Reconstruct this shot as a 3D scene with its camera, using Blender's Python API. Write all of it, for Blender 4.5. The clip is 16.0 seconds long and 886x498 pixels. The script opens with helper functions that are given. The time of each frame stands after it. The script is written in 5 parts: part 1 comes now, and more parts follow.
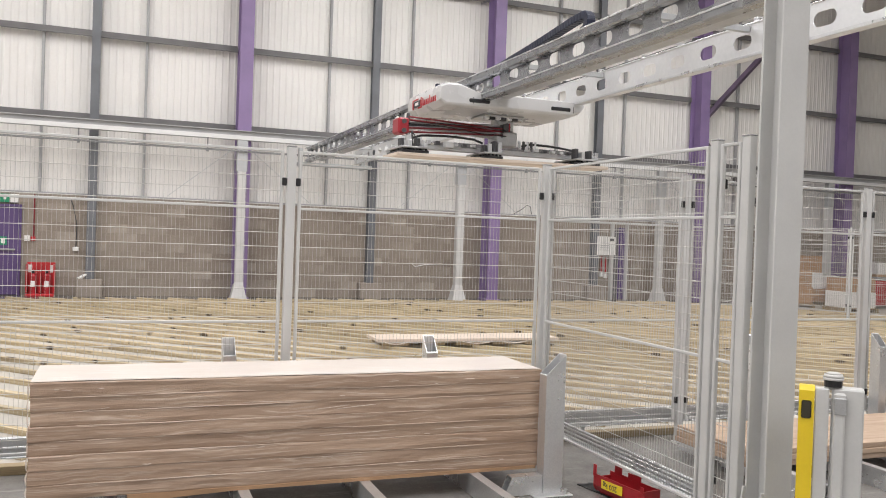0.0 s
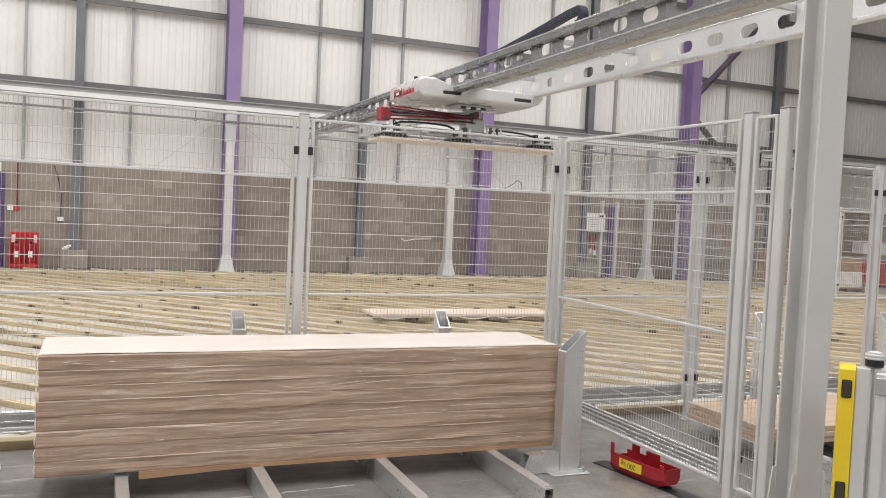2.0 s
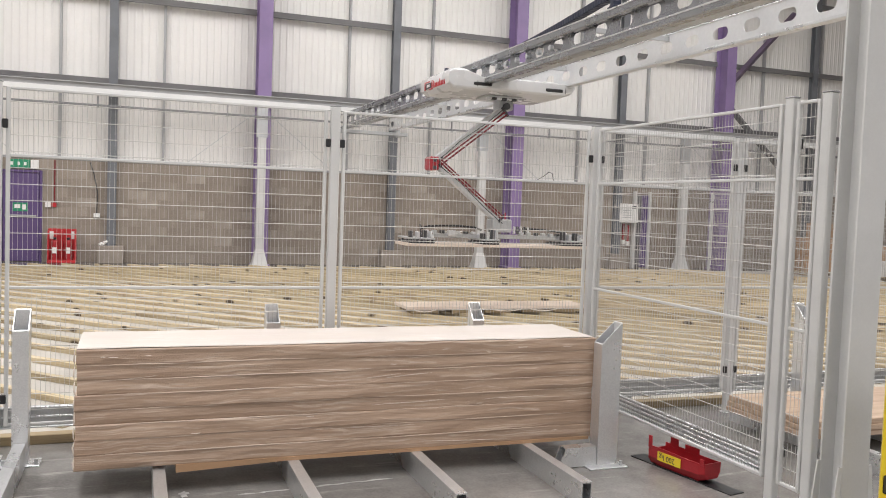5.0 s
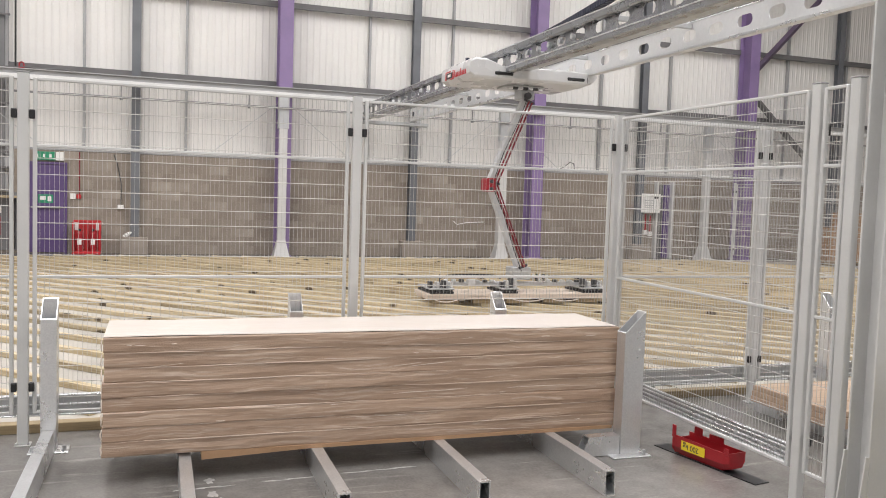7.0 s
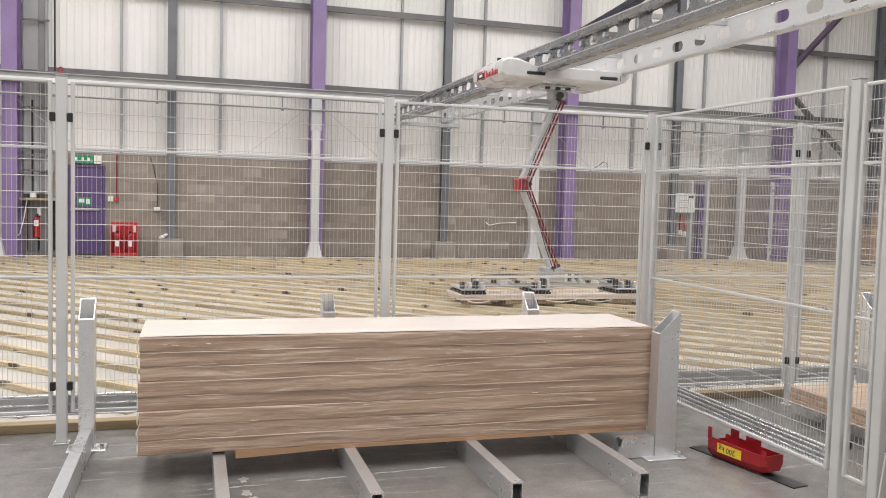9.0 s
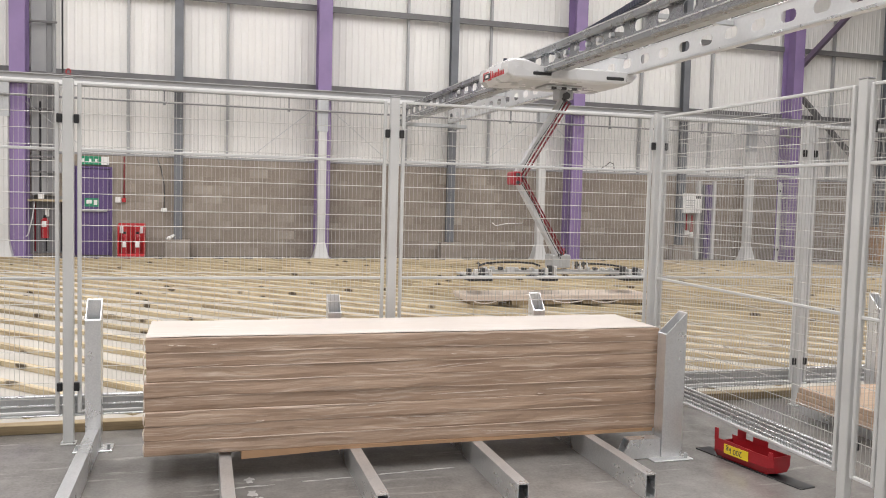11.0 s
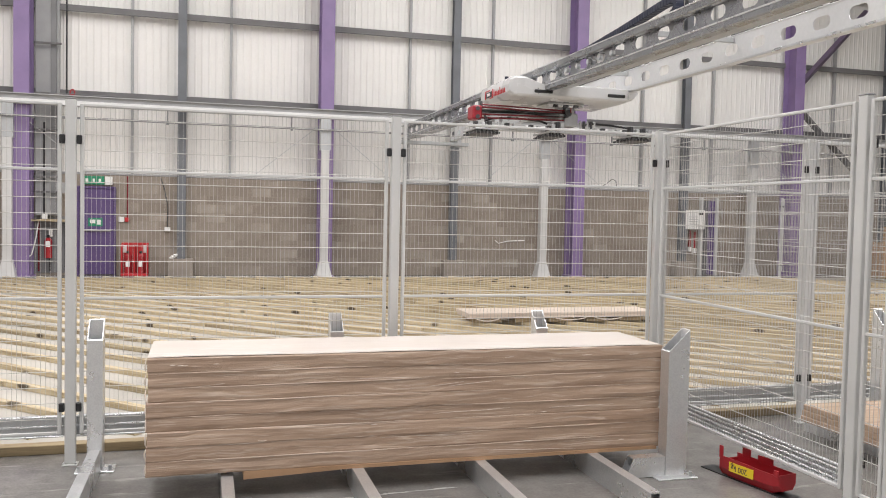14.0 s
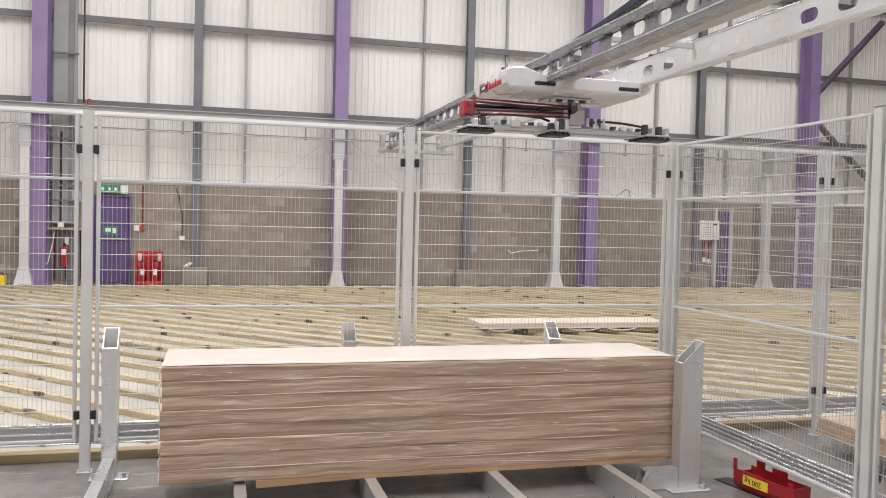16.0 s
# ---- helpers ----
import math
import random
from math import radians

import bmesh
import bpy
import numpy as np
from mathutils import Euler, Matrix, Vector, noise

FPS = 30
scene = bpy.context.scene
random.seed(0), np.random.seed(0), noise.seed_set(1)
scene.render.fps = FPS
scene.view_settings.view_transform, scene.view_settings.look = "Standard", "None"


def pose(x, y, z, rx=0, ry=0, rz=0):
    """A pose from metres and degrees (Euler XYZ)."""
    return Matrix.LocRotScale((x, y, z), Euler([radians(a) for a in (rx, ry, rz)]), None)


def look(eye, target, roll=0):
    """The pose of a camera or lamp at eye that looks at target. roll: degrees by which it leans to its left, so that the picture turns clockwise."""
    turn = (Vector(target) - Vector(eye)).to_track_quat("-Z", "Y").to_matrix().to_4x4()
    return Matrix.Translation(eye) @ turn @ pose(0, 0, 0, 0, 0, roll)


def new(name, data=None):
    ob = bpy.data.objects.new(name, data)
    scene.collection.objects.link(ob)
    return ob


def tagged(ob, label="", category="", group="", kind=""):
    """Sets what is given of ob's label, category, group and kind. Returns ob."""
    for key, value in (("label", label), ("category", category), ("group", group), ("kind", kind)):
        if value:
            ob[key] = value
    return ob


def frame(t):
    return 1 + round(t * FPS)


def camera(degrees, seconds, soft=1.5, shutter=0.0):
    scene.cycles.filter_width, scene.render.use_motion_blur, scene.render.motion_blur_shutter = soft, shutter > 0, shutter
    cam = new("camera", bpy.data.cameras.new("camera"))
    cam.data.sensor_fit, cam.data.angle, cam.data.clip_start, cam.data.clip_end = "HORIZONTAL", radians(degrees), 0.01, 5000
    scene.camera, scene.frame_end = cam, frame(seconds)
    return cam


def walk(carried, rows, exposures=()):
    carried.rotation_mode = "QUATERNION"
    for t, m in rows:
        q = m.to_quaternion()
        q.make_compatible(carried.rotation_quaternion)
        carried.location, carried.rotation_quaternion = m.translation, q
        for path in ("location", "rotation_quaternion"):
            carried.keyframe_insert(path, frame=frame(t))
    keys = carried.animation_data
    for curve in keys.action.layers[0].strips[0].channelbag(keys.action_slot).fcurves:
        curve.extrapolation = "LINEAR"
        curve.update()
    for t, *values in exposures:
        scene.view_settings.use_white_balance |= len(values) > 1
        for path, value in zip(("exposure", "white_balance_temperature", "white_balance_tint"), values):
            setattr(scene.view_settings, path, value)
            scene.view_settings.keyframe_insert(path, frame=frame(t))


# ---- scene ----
cam = camera(56.0, 16.0, soft=1.0)
PATH = [
    (0, (0.326, -0.129, 1.696), (1.044, 1.738, 1.67), 2.0),
    (0.5, (0.274, -0.052, 1.69), (1.023, 1.802, 1.651), 2.4),
    (1, (0.215, 0.035, 1.676), (0.972, 1.886, 1.627), 1.5),
    (1.5, (0.17, 0.089, 1.666), (0.919, 1.942, 1.59), 1.9),
    (2, (0.154, 0.103, 1.665), (0.916, 1.95, 1.582), 2.7),
    (2.5, (0.144, 0.121, 1.663), (0.895, 1.972, 1.569), 3.1),
    (3, (0.142, 0.138, 1.661), (0.886, 1.993, 1.59), 2.4),
    (3.5, (0.145, 0.144, 1.66), (0.907, 1.992, 1.587), 2.6),
    (4, (0.157, 0.138, 1.661), (0.912, 1.989, 1.599), 2.4),
    (4.5, (0.159, 0.148, 1.659), (0.882, 2.011, 1.576), 2.2),
    (7, (0.146, 0.158, 1.641), (0.793, 2.046, 1.515), 1.9),
    (7.5, (0.152, 0.156, 1.636), (0.791, 2.046, 1.504), 1.9),
    (8, (0.15, 0.16, 1.635), (0.772, 2.056, 1.495), 1.9),
    (8.5, (0.152, 0.169, 1.635), (0.737, 2.078, 1.513), 1.6),
    (9, (0.153, 0.166, 1.635), (0.726, 2.078, 1.509), 1.6),
    (11.5, (0.161, 0.167, 1.635), (0.714, 2.085, 1.512), 1.6),
    (12, (0.157, 0.165, 1.641), (0.712, 2.084, 1.534), 1.8),
    (12.5, (0.157, 0.158, 1.639), (0.718, 2.076, 1.55), 1.7),
    (13, (0.165, 0.16, 1.639), (0.725, 2.078, 1.553), 1.4),
    (13.5, (0.168, 0.164, 1.641), (0.731, 2.081, 1.56), 1.1),
    (14, (0.168, 0.166, 1.639), (0.718, 2.087, 1.556), 1.2),
    (14.5, (0.169, 0.167, 1.64), (0.716, 2.089, 1.556), 1.3),
    (15, (0.169, 0.166, 1.64), (0.715, 2.089, 1.567), 1.4),
    (15.5, (0.167, 0.156, 1.646), (0.709, 2.08, 1.582), 1.4),
    (16, (0.165, 0.156, 1.644), (0.685, 2.087, 1.583), 1.4),
]
walk(cam, [(t, look(eye, target, roll)) for t, eye, target, roll in PATH])

# ---- light ----
world = bpy.data.worlds.new("sky_world")
world.use_nodes = True
scene.world = world
sky = world.node_tree.nodes.new("ShaderNodeTexSky")
sky.sky_type = "NISHITA"
sky.sun_disc = False
sky.sun_elevation, sky.sun_rotation = radians(48), radians(140)
world.node_tree.links.new(sky.outputs[0], world.node_tree.nodes["Background"].inputs[0])
world.node_tree.nodes["Background"].inputs[1].default_value = 0.12
scene.view_settings.exposure = 0.0
ROOF_Z = 10.6
# Unseen roof lights; the last is added to brighten the stack front.
SKYLIGHTS = [(-9.5, 1.6), (-9.5, 13.4), (-1.5, 1.6), (-1.5, 13.4), (6.5, 1.6), (6.5, 13.4), (14.5, 1.6), (14.5, 13.4), (2.5, -9.3)]
SKY_W, SKY_L = 2.8, 9.0
SKY_POWER = 622.0


def skylight_lamp(x, y):
    """Area lamp that stands for daylight through one unseen roof light."""
    data = bpy.data.lights.new("skylight_lamp", "AREA")
    data.shape, data.size, data.size_y = "RECTANGLE", SKY_W - 0.1, SKY_L - 0.1
    data.energy, data.color = SKY_POWER, (1.0, 0.97, 0.95)
    ob = new("skylight_lamp", data)
    ob.matrix_basis = pose(x, y, ROOF_Z + 0.05)
    return ob


for sx, sy in SKYLIGHTS:
    skylight_lamp(sx, sy)


# ---- mesh building ----
class Shape:
    """Collects vertices and faces for one mesh."""

    def __init__(self):
        self.v, self.f = [], []

    def add(self, verts, faces):
        n = len(self.v)
        self.v.extend(tuple(p) for p in verts)
        self.f.extend(tuple(n + i for i in face) for face in faces)
        return self

    def box(self, x0, y0, z0, x1, y1, z1):
        return self.add([(x0, y0, z0), (x1, y0, z0), (x1, y1, z0), (x0, y1, z0), (x0, y0, z1), (x1, y0, z1), (x1, y1, z1), (x0, y1, z1)],
                        [(0, 3, 2, 1), (4, 5, 6, 7), (0, 1, 5, 4), (1, 2, 6, 5), (2, 3, 7, 6), (3, 0, 4, 7)])

    def cbox(self, x0, y0, z0, x1, y1, z1, c=0.004):
        """A box with chamfered edges."""
        lo, hi = (x0, y0, z0), (x1, y1, z1)
        verts, where = [], {}
        for sx in (0, 1):
            for sy in (0, 1):
                for sz in (0, 1):
                    s = (sx, sy, sz)
                    for a in range(3):
                        p = []
                        for k in range(3):
                            edge = hi[k] if s[k] else lo[k]
                            p.append(edge if k == a else edge + (-c if s[k] else c))
                        where[(s, a)] = len(verts)
                        verts.append(p)
        faces = []
        for a in range(3):
            b, d = (a + 1) % 3, (a + 2) % 3
            for side in (0, 1):
                ring = []
                for u, w in ((0, 0), (1, 0), (1, 1), (0, 1)):
                    s = [0, 0, 0]
                    s[a], s[b], s[d] = side, u, w
                    ring.append(where[(tuple(s), a)])
                faces.append(ring if side else ring[::-1])
            for u in (0, 1):
                for w in (0, 1):
                    s0, s1 = [0, 0, 0], [0, 0, 0]
                    s0[b], s0[d], s1[b], s1[d], s1[a] = u, w, u, w, 1
                    s0, s1 = tuple(s0), tuple(s1)
                    ring = [where[(s0, b)], where[(s1, b)], where[(s1, d)], where[(s0, d)]]
                    faces.append(ring if u != w else ring[::-1])
        for s in ((i, j, k) for i in (0, 1) for j in (0, 1) for k in (0, 1)):
            ring = [where[(s, 0)], where[(s, 1)], where[(s, 2)]]
            faces.append(ring if sum(s) % 2 else ring[::-1])
        return self.add(verts, faces)

    def rod(self, a, b, r, n=8, r2=None, cap=True):
        """A round or many-sided bar from a to b."""
        a, b = Vector(a), Vector(b)
        d = (b - a).normalized()
        u = d.orthogonal().normalized() if abs(d.z) < 0.9 else Vector((1, 0, 0))
        u = (u - d * u.dot(d)).normalized()
        w = d.cross(u)
        r2 = r if r2 is None else r2
        verts = []
        for end, rad in ((a, r), (b, r2)):
            for i in range(n):
                t = 2 * math.pi * (i + 0.5) / n
                verts.append(end + (u * math.cos(t) + w * math.sin(t)) * rad)
        faces = [(i, (i + 1) % n, n + (i + 1) % n, n + i) for i in range(n)]
        if cap:
            faces += [tuple(range(n))[::-1], tuple(range(n, 2 * n))]
        return self.add(verts, faces)

    def tube(self, pts, r, n=6, taper=False):
        """A bent round bar through several places."""
        pts = [Vector(p) for p in pts]
        verts, faces = [], []
        u = None
        for i, p in enumerate(pts):
            d = (pts[min(i + 1, len(pts) - 1)] - pts[max(i - 1, 0)]).normalized()
            if u is None:
                u = d.orthogonal().normalized()
            u = (u - d * u.dot(d)).normalized()
            w = d.cross(u)
            rr = r * (0.15 + 0.85 * math.sin(math.pi * i / (len(pts) - 1)) ** 0.5) if taper else r
            for k in range(n):
                t = 2 * math.pi * k / n
                verts.append(p + (u * math.cos(t) + w * math.sin(t)) * rr)
        for i in range(len(pts) - 1):
            for k in range(n):
                faces.append((i * n + k, i * n + (k + 1) % n, (i + 1) * n + (k + 1) % n, (i + 1) * n + k))
        faces += [tuple(range(n))[::-1], tuple(range(len(verts) - n, len(verts)))]
        return self.add(verts, faces)

    def prism(self, outline, axis, lo, hi):
        """An outline of two coordinates, drawn out along an axis (0, 1, 2) from lo to hi."""
        n = len(outline)
        verts = []
        for v in (lo, hi):
            for p, q in outline:
                c = [p, q]
                c.insert(axis, v)
                verts.append(c)
        faces = [(i, (i + 1) % n, n + (i + 1) % n, n + i) for i in range(n)]
        return self.add(verts, faces + [tuple(range(n))[::-1], tuple(range(n, 2 * n))])

    def move(self, m):
        self.v = [tuple(m @ Vector(p)) for p in self.v]
        return self

    def mesh(self, name, material, smooth=False, weld=False):
        me = bpy.data.meshes.new(name)
        me.from_pydata(self.v, [], self.f)
        bm = bmesh.new()
        bm.from_mesh(me)
        if weld:
            bmesh.ops.remove_doubles(bm, verts=bm.verts, dist=0.0005)
        bmesh.ops.recalc_face_normals(bm, faces=bm.faces)
        if smooth:
            for face in bm.faces:
                face.smooth = True
        bm.to_mesh(me)
        bm.free()
        me.materials.append(material)
        return me


def part(name, shape, material, parent=None, label="", m=None, smooth=False, kind=""):
    """Links a shape, or a mesh that is shared, as one object, under its thing if one is given."""
    me = shape if isinstance(shape, bpy.types.Mesh) else shape.mesh(name, material, smooth)
    ob = new(name, me)
    if parent is not None:
        ob.parent = parent
    if m is not None:
        ob.matrix_basis = m
    if label or kind:
        tagged(ob, label, kind=kind)
    return ob


def thing(name, label, category, m=None, group="", kind=""):
    """An empty base for a thing in parts."""
    ob = new(name)
    ob.empty_display_size = 0.1
    if m is not None:
        ob.matrix_basis = m
    return tagged(ob, label, category, group, kind)


# ---- materials ----
def base_material(name, rough=0.5, metal=0.0):
    mat = bpy.data.materials.new(name)
    mat.use_nodes = True
    bsdf = mat.node_tree.nodes["Principled BSDF"]
    bsdf.inputs["Roughness"].default_value = rough
    bsdf.inputs["Metallic"].default_value = metal
    return mat, mat.node_tree, bsdf


def coords(nt, scale=(1, 1, 1), space="Object"):
    tc, mp = nt.nodes.new("ShaderNodeTexCoord"), nt.nodes.new("ShaderNodeMapping")
    mp.inputs["Scale"].default_value = scale
    nt.links.new(tc.outputs[space], mp.inputs["Vector"])
    return mp.outputs[0]


def noise_tex(nt, vec, scale, detail=4.0, rough=0.55):
    n = nt.nodes.new("ShaderNodeTexNoise")
    n.inputs["Scale"].default_value, n.inputs["Detail"].default_value, n.inputs["Roughness"].default_value = scale, detail, rough
    nt.links.new(vec, n.inputs["Vector"])
    return n.outputs["Fac"]


def ramp(nt, fac, stops):
    r = nt.nodes.new("ShaderNodeValToRGB")
    while len(r.color_ramp.elements) < len(stops):
        r.color_ramp.elements.new(0.5)
    for e, (at, col) in zip(r.color_ramp.elements, stops):
        e.position, e.color = at, (*col, 1.0) if len(col) == 3 else col
    nt.links.new(fac, r.inputs[0])
    return r.outputs[0]


def mix(nt, fac, a, b, blend="MIX"):
    n = nt.nodes.new("ShaderNodeMix")
    n.data_type, n.blend_type = "RGBA", blend
    for value, slot in ((fac, 0), (a, 6), (b, 7)):
        if isinstance(value, (int, float)):
            n.inputs[slot].default_value = value
        elif isinstance(value, tuple):
            n.inputs[slot].default_value = (*value, 1.0)
        else:
            nt.links.new(value, n.inputs[slot])
    return n.outputs[2]


def bump(nt, bsdf, height, strength=0.2, distance=0.01):
    b = nt.nodes.new("ShaderNodeBump")
    b.inputs["Strength"].default_value, b.inputs["Distance"].default_value = strength, distance
    nt.links.new(height, b.inputs["Height"])
    nt.links.new(b.outputs[0], bsdf.inputs["Normal"])


def paint(name, colour, rough=0.45, wear=0.12, metal=0.0, scale=6.0, relief=0.05, per_object=0.0):
    """Painted or plated surface with soft dirt, fine grain and slight unevenness."""
    mat, nt, bsdf = base_material(name, rough, metal)
    v = coords(nt)
    big, fine = noise_tex(nt, v, scale * 0.35, 5.0), noise_tex(nt, v, scale * 14, 3.0)
    dark = tuple(c * (1 - wear * 1.6) for c in colour)
    lite = tuple(min(1.0, c * (1 + wear * 0.5)) for c in colour)
    col = ramp(nt, big, [(0.3, dark), (0.62, lite)])
    col = mix(nt, 0.25, col, ramp(nt, fine, [(0.3, dark), (0.7, lite)]))
    if per_object:
        info = nt.nodes.new("ShaderNodeObjectInfo")
        k = 1 - per_object
        tone = ramp(nt, info.outputs["Random"], [(0.0, (k, k, k)), (1.0, (1, 1, 1))])
        col = mix(nt, 1.0, col, tone, "MULTIPLY")
    nt.links.new(col, bsdf.inputs["Base Color"])
    r = nt.nodes.new("ShaderNodeMapRange")
    r.inputs["To Min"].default_value, r.inputs["To Max"].default_value = max(0.05, rough - 0.1), min(1.0, rough + 0.12)
    nt.links.new(big, r.inputs[0])
    nt.links.new(r.outputs[0], bsdf.inputs["Roughness"])
    bump(nt, bsdf, fine, relief, 0.002)
    return mat


def concrete_material():
    mat, nt, bsdf = base_material("power_floated_concrete", 0.5)
    v = coords(nt)
    a, b, c = noise_tex(nt, v, 1.1, 9.0, 0.66), noise_tex(nt, v, 6.5, 7.0, 0.66), noise_tex(nt, v, 60.0, 3.0)
    col = ramp(nt, a, [(0.34, (0.125, 0.118, 0.110)), (0.5, (0.205, 0.195, 0.183)), (0.66, (0.31, 0.296, 0.280))])
    col = mix(nt, 0.35, col, ramp(nt, b, [(0.30, (0.13, 0.122, 0.114)), (0.70, (0.32, 0.305, 0.289))]))
    col = mix(nt, 0.18, col, ramp(nt, c, [(0.35, (0.12, 0.112, 0.104)), (0.65, (0.32, 0.304, 0.288))]))
    # scuffed pale drag marks
    s = noise_tex(nt, coords(nt, (0.6, 6.0, 1.0)), 2.3, 9.0, 0.72)
    col = mix(nt, ramp(nt, s, [(0.57, (0, 0, 0)), (0.68, (0.7, 0.7, 0.7))]), col, (0.44, 0.42, 0.395))
    nt.links.new(col, bsdf.inputs["Base Color"])
    nt.links.new(ramp(nt, b, [(0.3, (0.15, 0.15, 0.15)), (0.7, (0.27, 0.27, 0.27))]), bsdf.inputs["Roughness"])
    bump(nt, bsdf, c, 0.06, 0.002)
    return mat


def block_material():
    mat, nt, bsdf = base_material("concrete_block", 0.92)
    v = coords(nt)
    info = nt.nodes.new("ShaderNodeObjectInfo")
    geo = nt.nodes.new("ShaderNodeNewGeometry")
    add = nt.nodes.new("ShaderNodeMath")
    add.operation = "ADD"
    nt.links.new(info.outputs["Random"], add.inputs[0])
    nt.links.new(geo.outputs["Random Per Island"], add.inputs[1])
    frac = nt.nodes.new("ShaderNodeMath")
    frac.operation = "FRACT"
    nt.links.new(add.outputs[0], frac.inputs[0])
    tone = ramp(nt, frac.outputs[0], [(0.0, (0.225, 0.184, 0.148)), (0.25, (0.275, 0.23, 0.189)), (0.8, (0.335, 0.287, 0.24)), (0.9, (0.40, 0.35, 0.298)), (1.0, (0.52, 0.462, 0.40))])
    grain = noise_tex(nt, v, 35.0, 4.0)
    stain = noise_tex(nt, coords(nt, (1.0, 1.0, 0.55), "Object"), 2.2, 6.0, 0.65)
    col = mix(nt, 0.45, tone, ramp(nt, grain, [(0.3, (0.225, 0.186, 0.153)), (0.7, (0.43, 0.372, 0.32))]))
    col = mix(nt, ramp(nt, stain, [(0.4, (0.4, 0.4, 0.4)), (0.62, (0, 0, 0))]), col, (0.19, 0.16, 0.138))
    nt.links.new(col, bsdf.inputs["Base Color"])
    bump(nt, bsdf, grain, 0.35, 0.004)
    return mat


def timber_material(name, pale, mid, dark, along=0, knots=True, spread=0.25):
    """Sawn softwood: long grain, dark knots and a different tone from piece to piece."""
    mat, nt, bsdf = base_material(name, 0.72)
    sc = [9.0, 9.0, 9.0]
    sc[along] = 0.55
    info = nt.nodes.new("ShaderNodeObjectInfo")
    tc, mp = nt.nodes.new("ShaderNodeTexCoord"), nt.nodes.new("ShaderNodeMapping")
    off = nt.nodes.new("ShaderNodeVectorMath")
    off.operation = "SCALE"
    off.inputs[0].default_value = (17.0, 31.0, 23.0)
    nt.links.new(info.outputs["Random"], off.inputs["Scale"])
    nt.links.new(off.outputs[0], mp.inputs["Location"])
    nt.links.new(tc.outputs["Object"], mp.inputs["Vector"])
    mp2 = nt.nodes.new("ShaderNodeMapping")
    mp2.inputs["Scale"].default_value = sc
    nt.links.new(mp.outputs[0], mp2.inputs["Vector"])
    g, fine = noise_tex(nt, mp2.outputs[0], 2.2, 6.0, 0.6), noise_tex(nt, mp2.outputs[0], 11.0, 3.0)
    col = ramp(nt, g, [(0.3, dark), (0.5, mid), (0.68, pale)])
    col = mix(nt, 0.3, col, ramp(nt, fine, [(0.35, dark), (0.65, pale)]))
    k = 1 - spread
    col = mix(nt, 1.0, col, ramp(nt, info.outputs["Random"], [(0.0, (k, k, k * 0.97)), (0.5, (1, 0.99, 0.95)), (1.0, (1.0, 1.0, 1.0))]), "MULTIPLY")
    if knots:
        vo = nt.nodes.new("ShaderNodeTexVoronoi")
        vo.inputs["Scale"].default_value = 2.1
        mp3 = nt.nodes.new("ShaderNodeMapping")
        ks = [2.4, 2.4, 2.4]
        ks[along] = 1.0
        mp3.inputs["Scale"].default_value = ks
        nt.links.new(mp.outputs[0], mp3.inputs["Vector"])
        nt.links.new(mp3.outputs[0], vo.inputs["Vector"])
        col = mix(nt, ramp(nt, vo.outputs["Distance"], [(0.13, (0.92, 0.92, 0.92)), (0.21, (0, 0, 0))]), col, (0.05, 0.035, 0.02))
    nt.links.new(col, bsdf.inputs["Base Color"])
    bump(nt, bsdf, fine, 0.25, 0.003)
    return mat


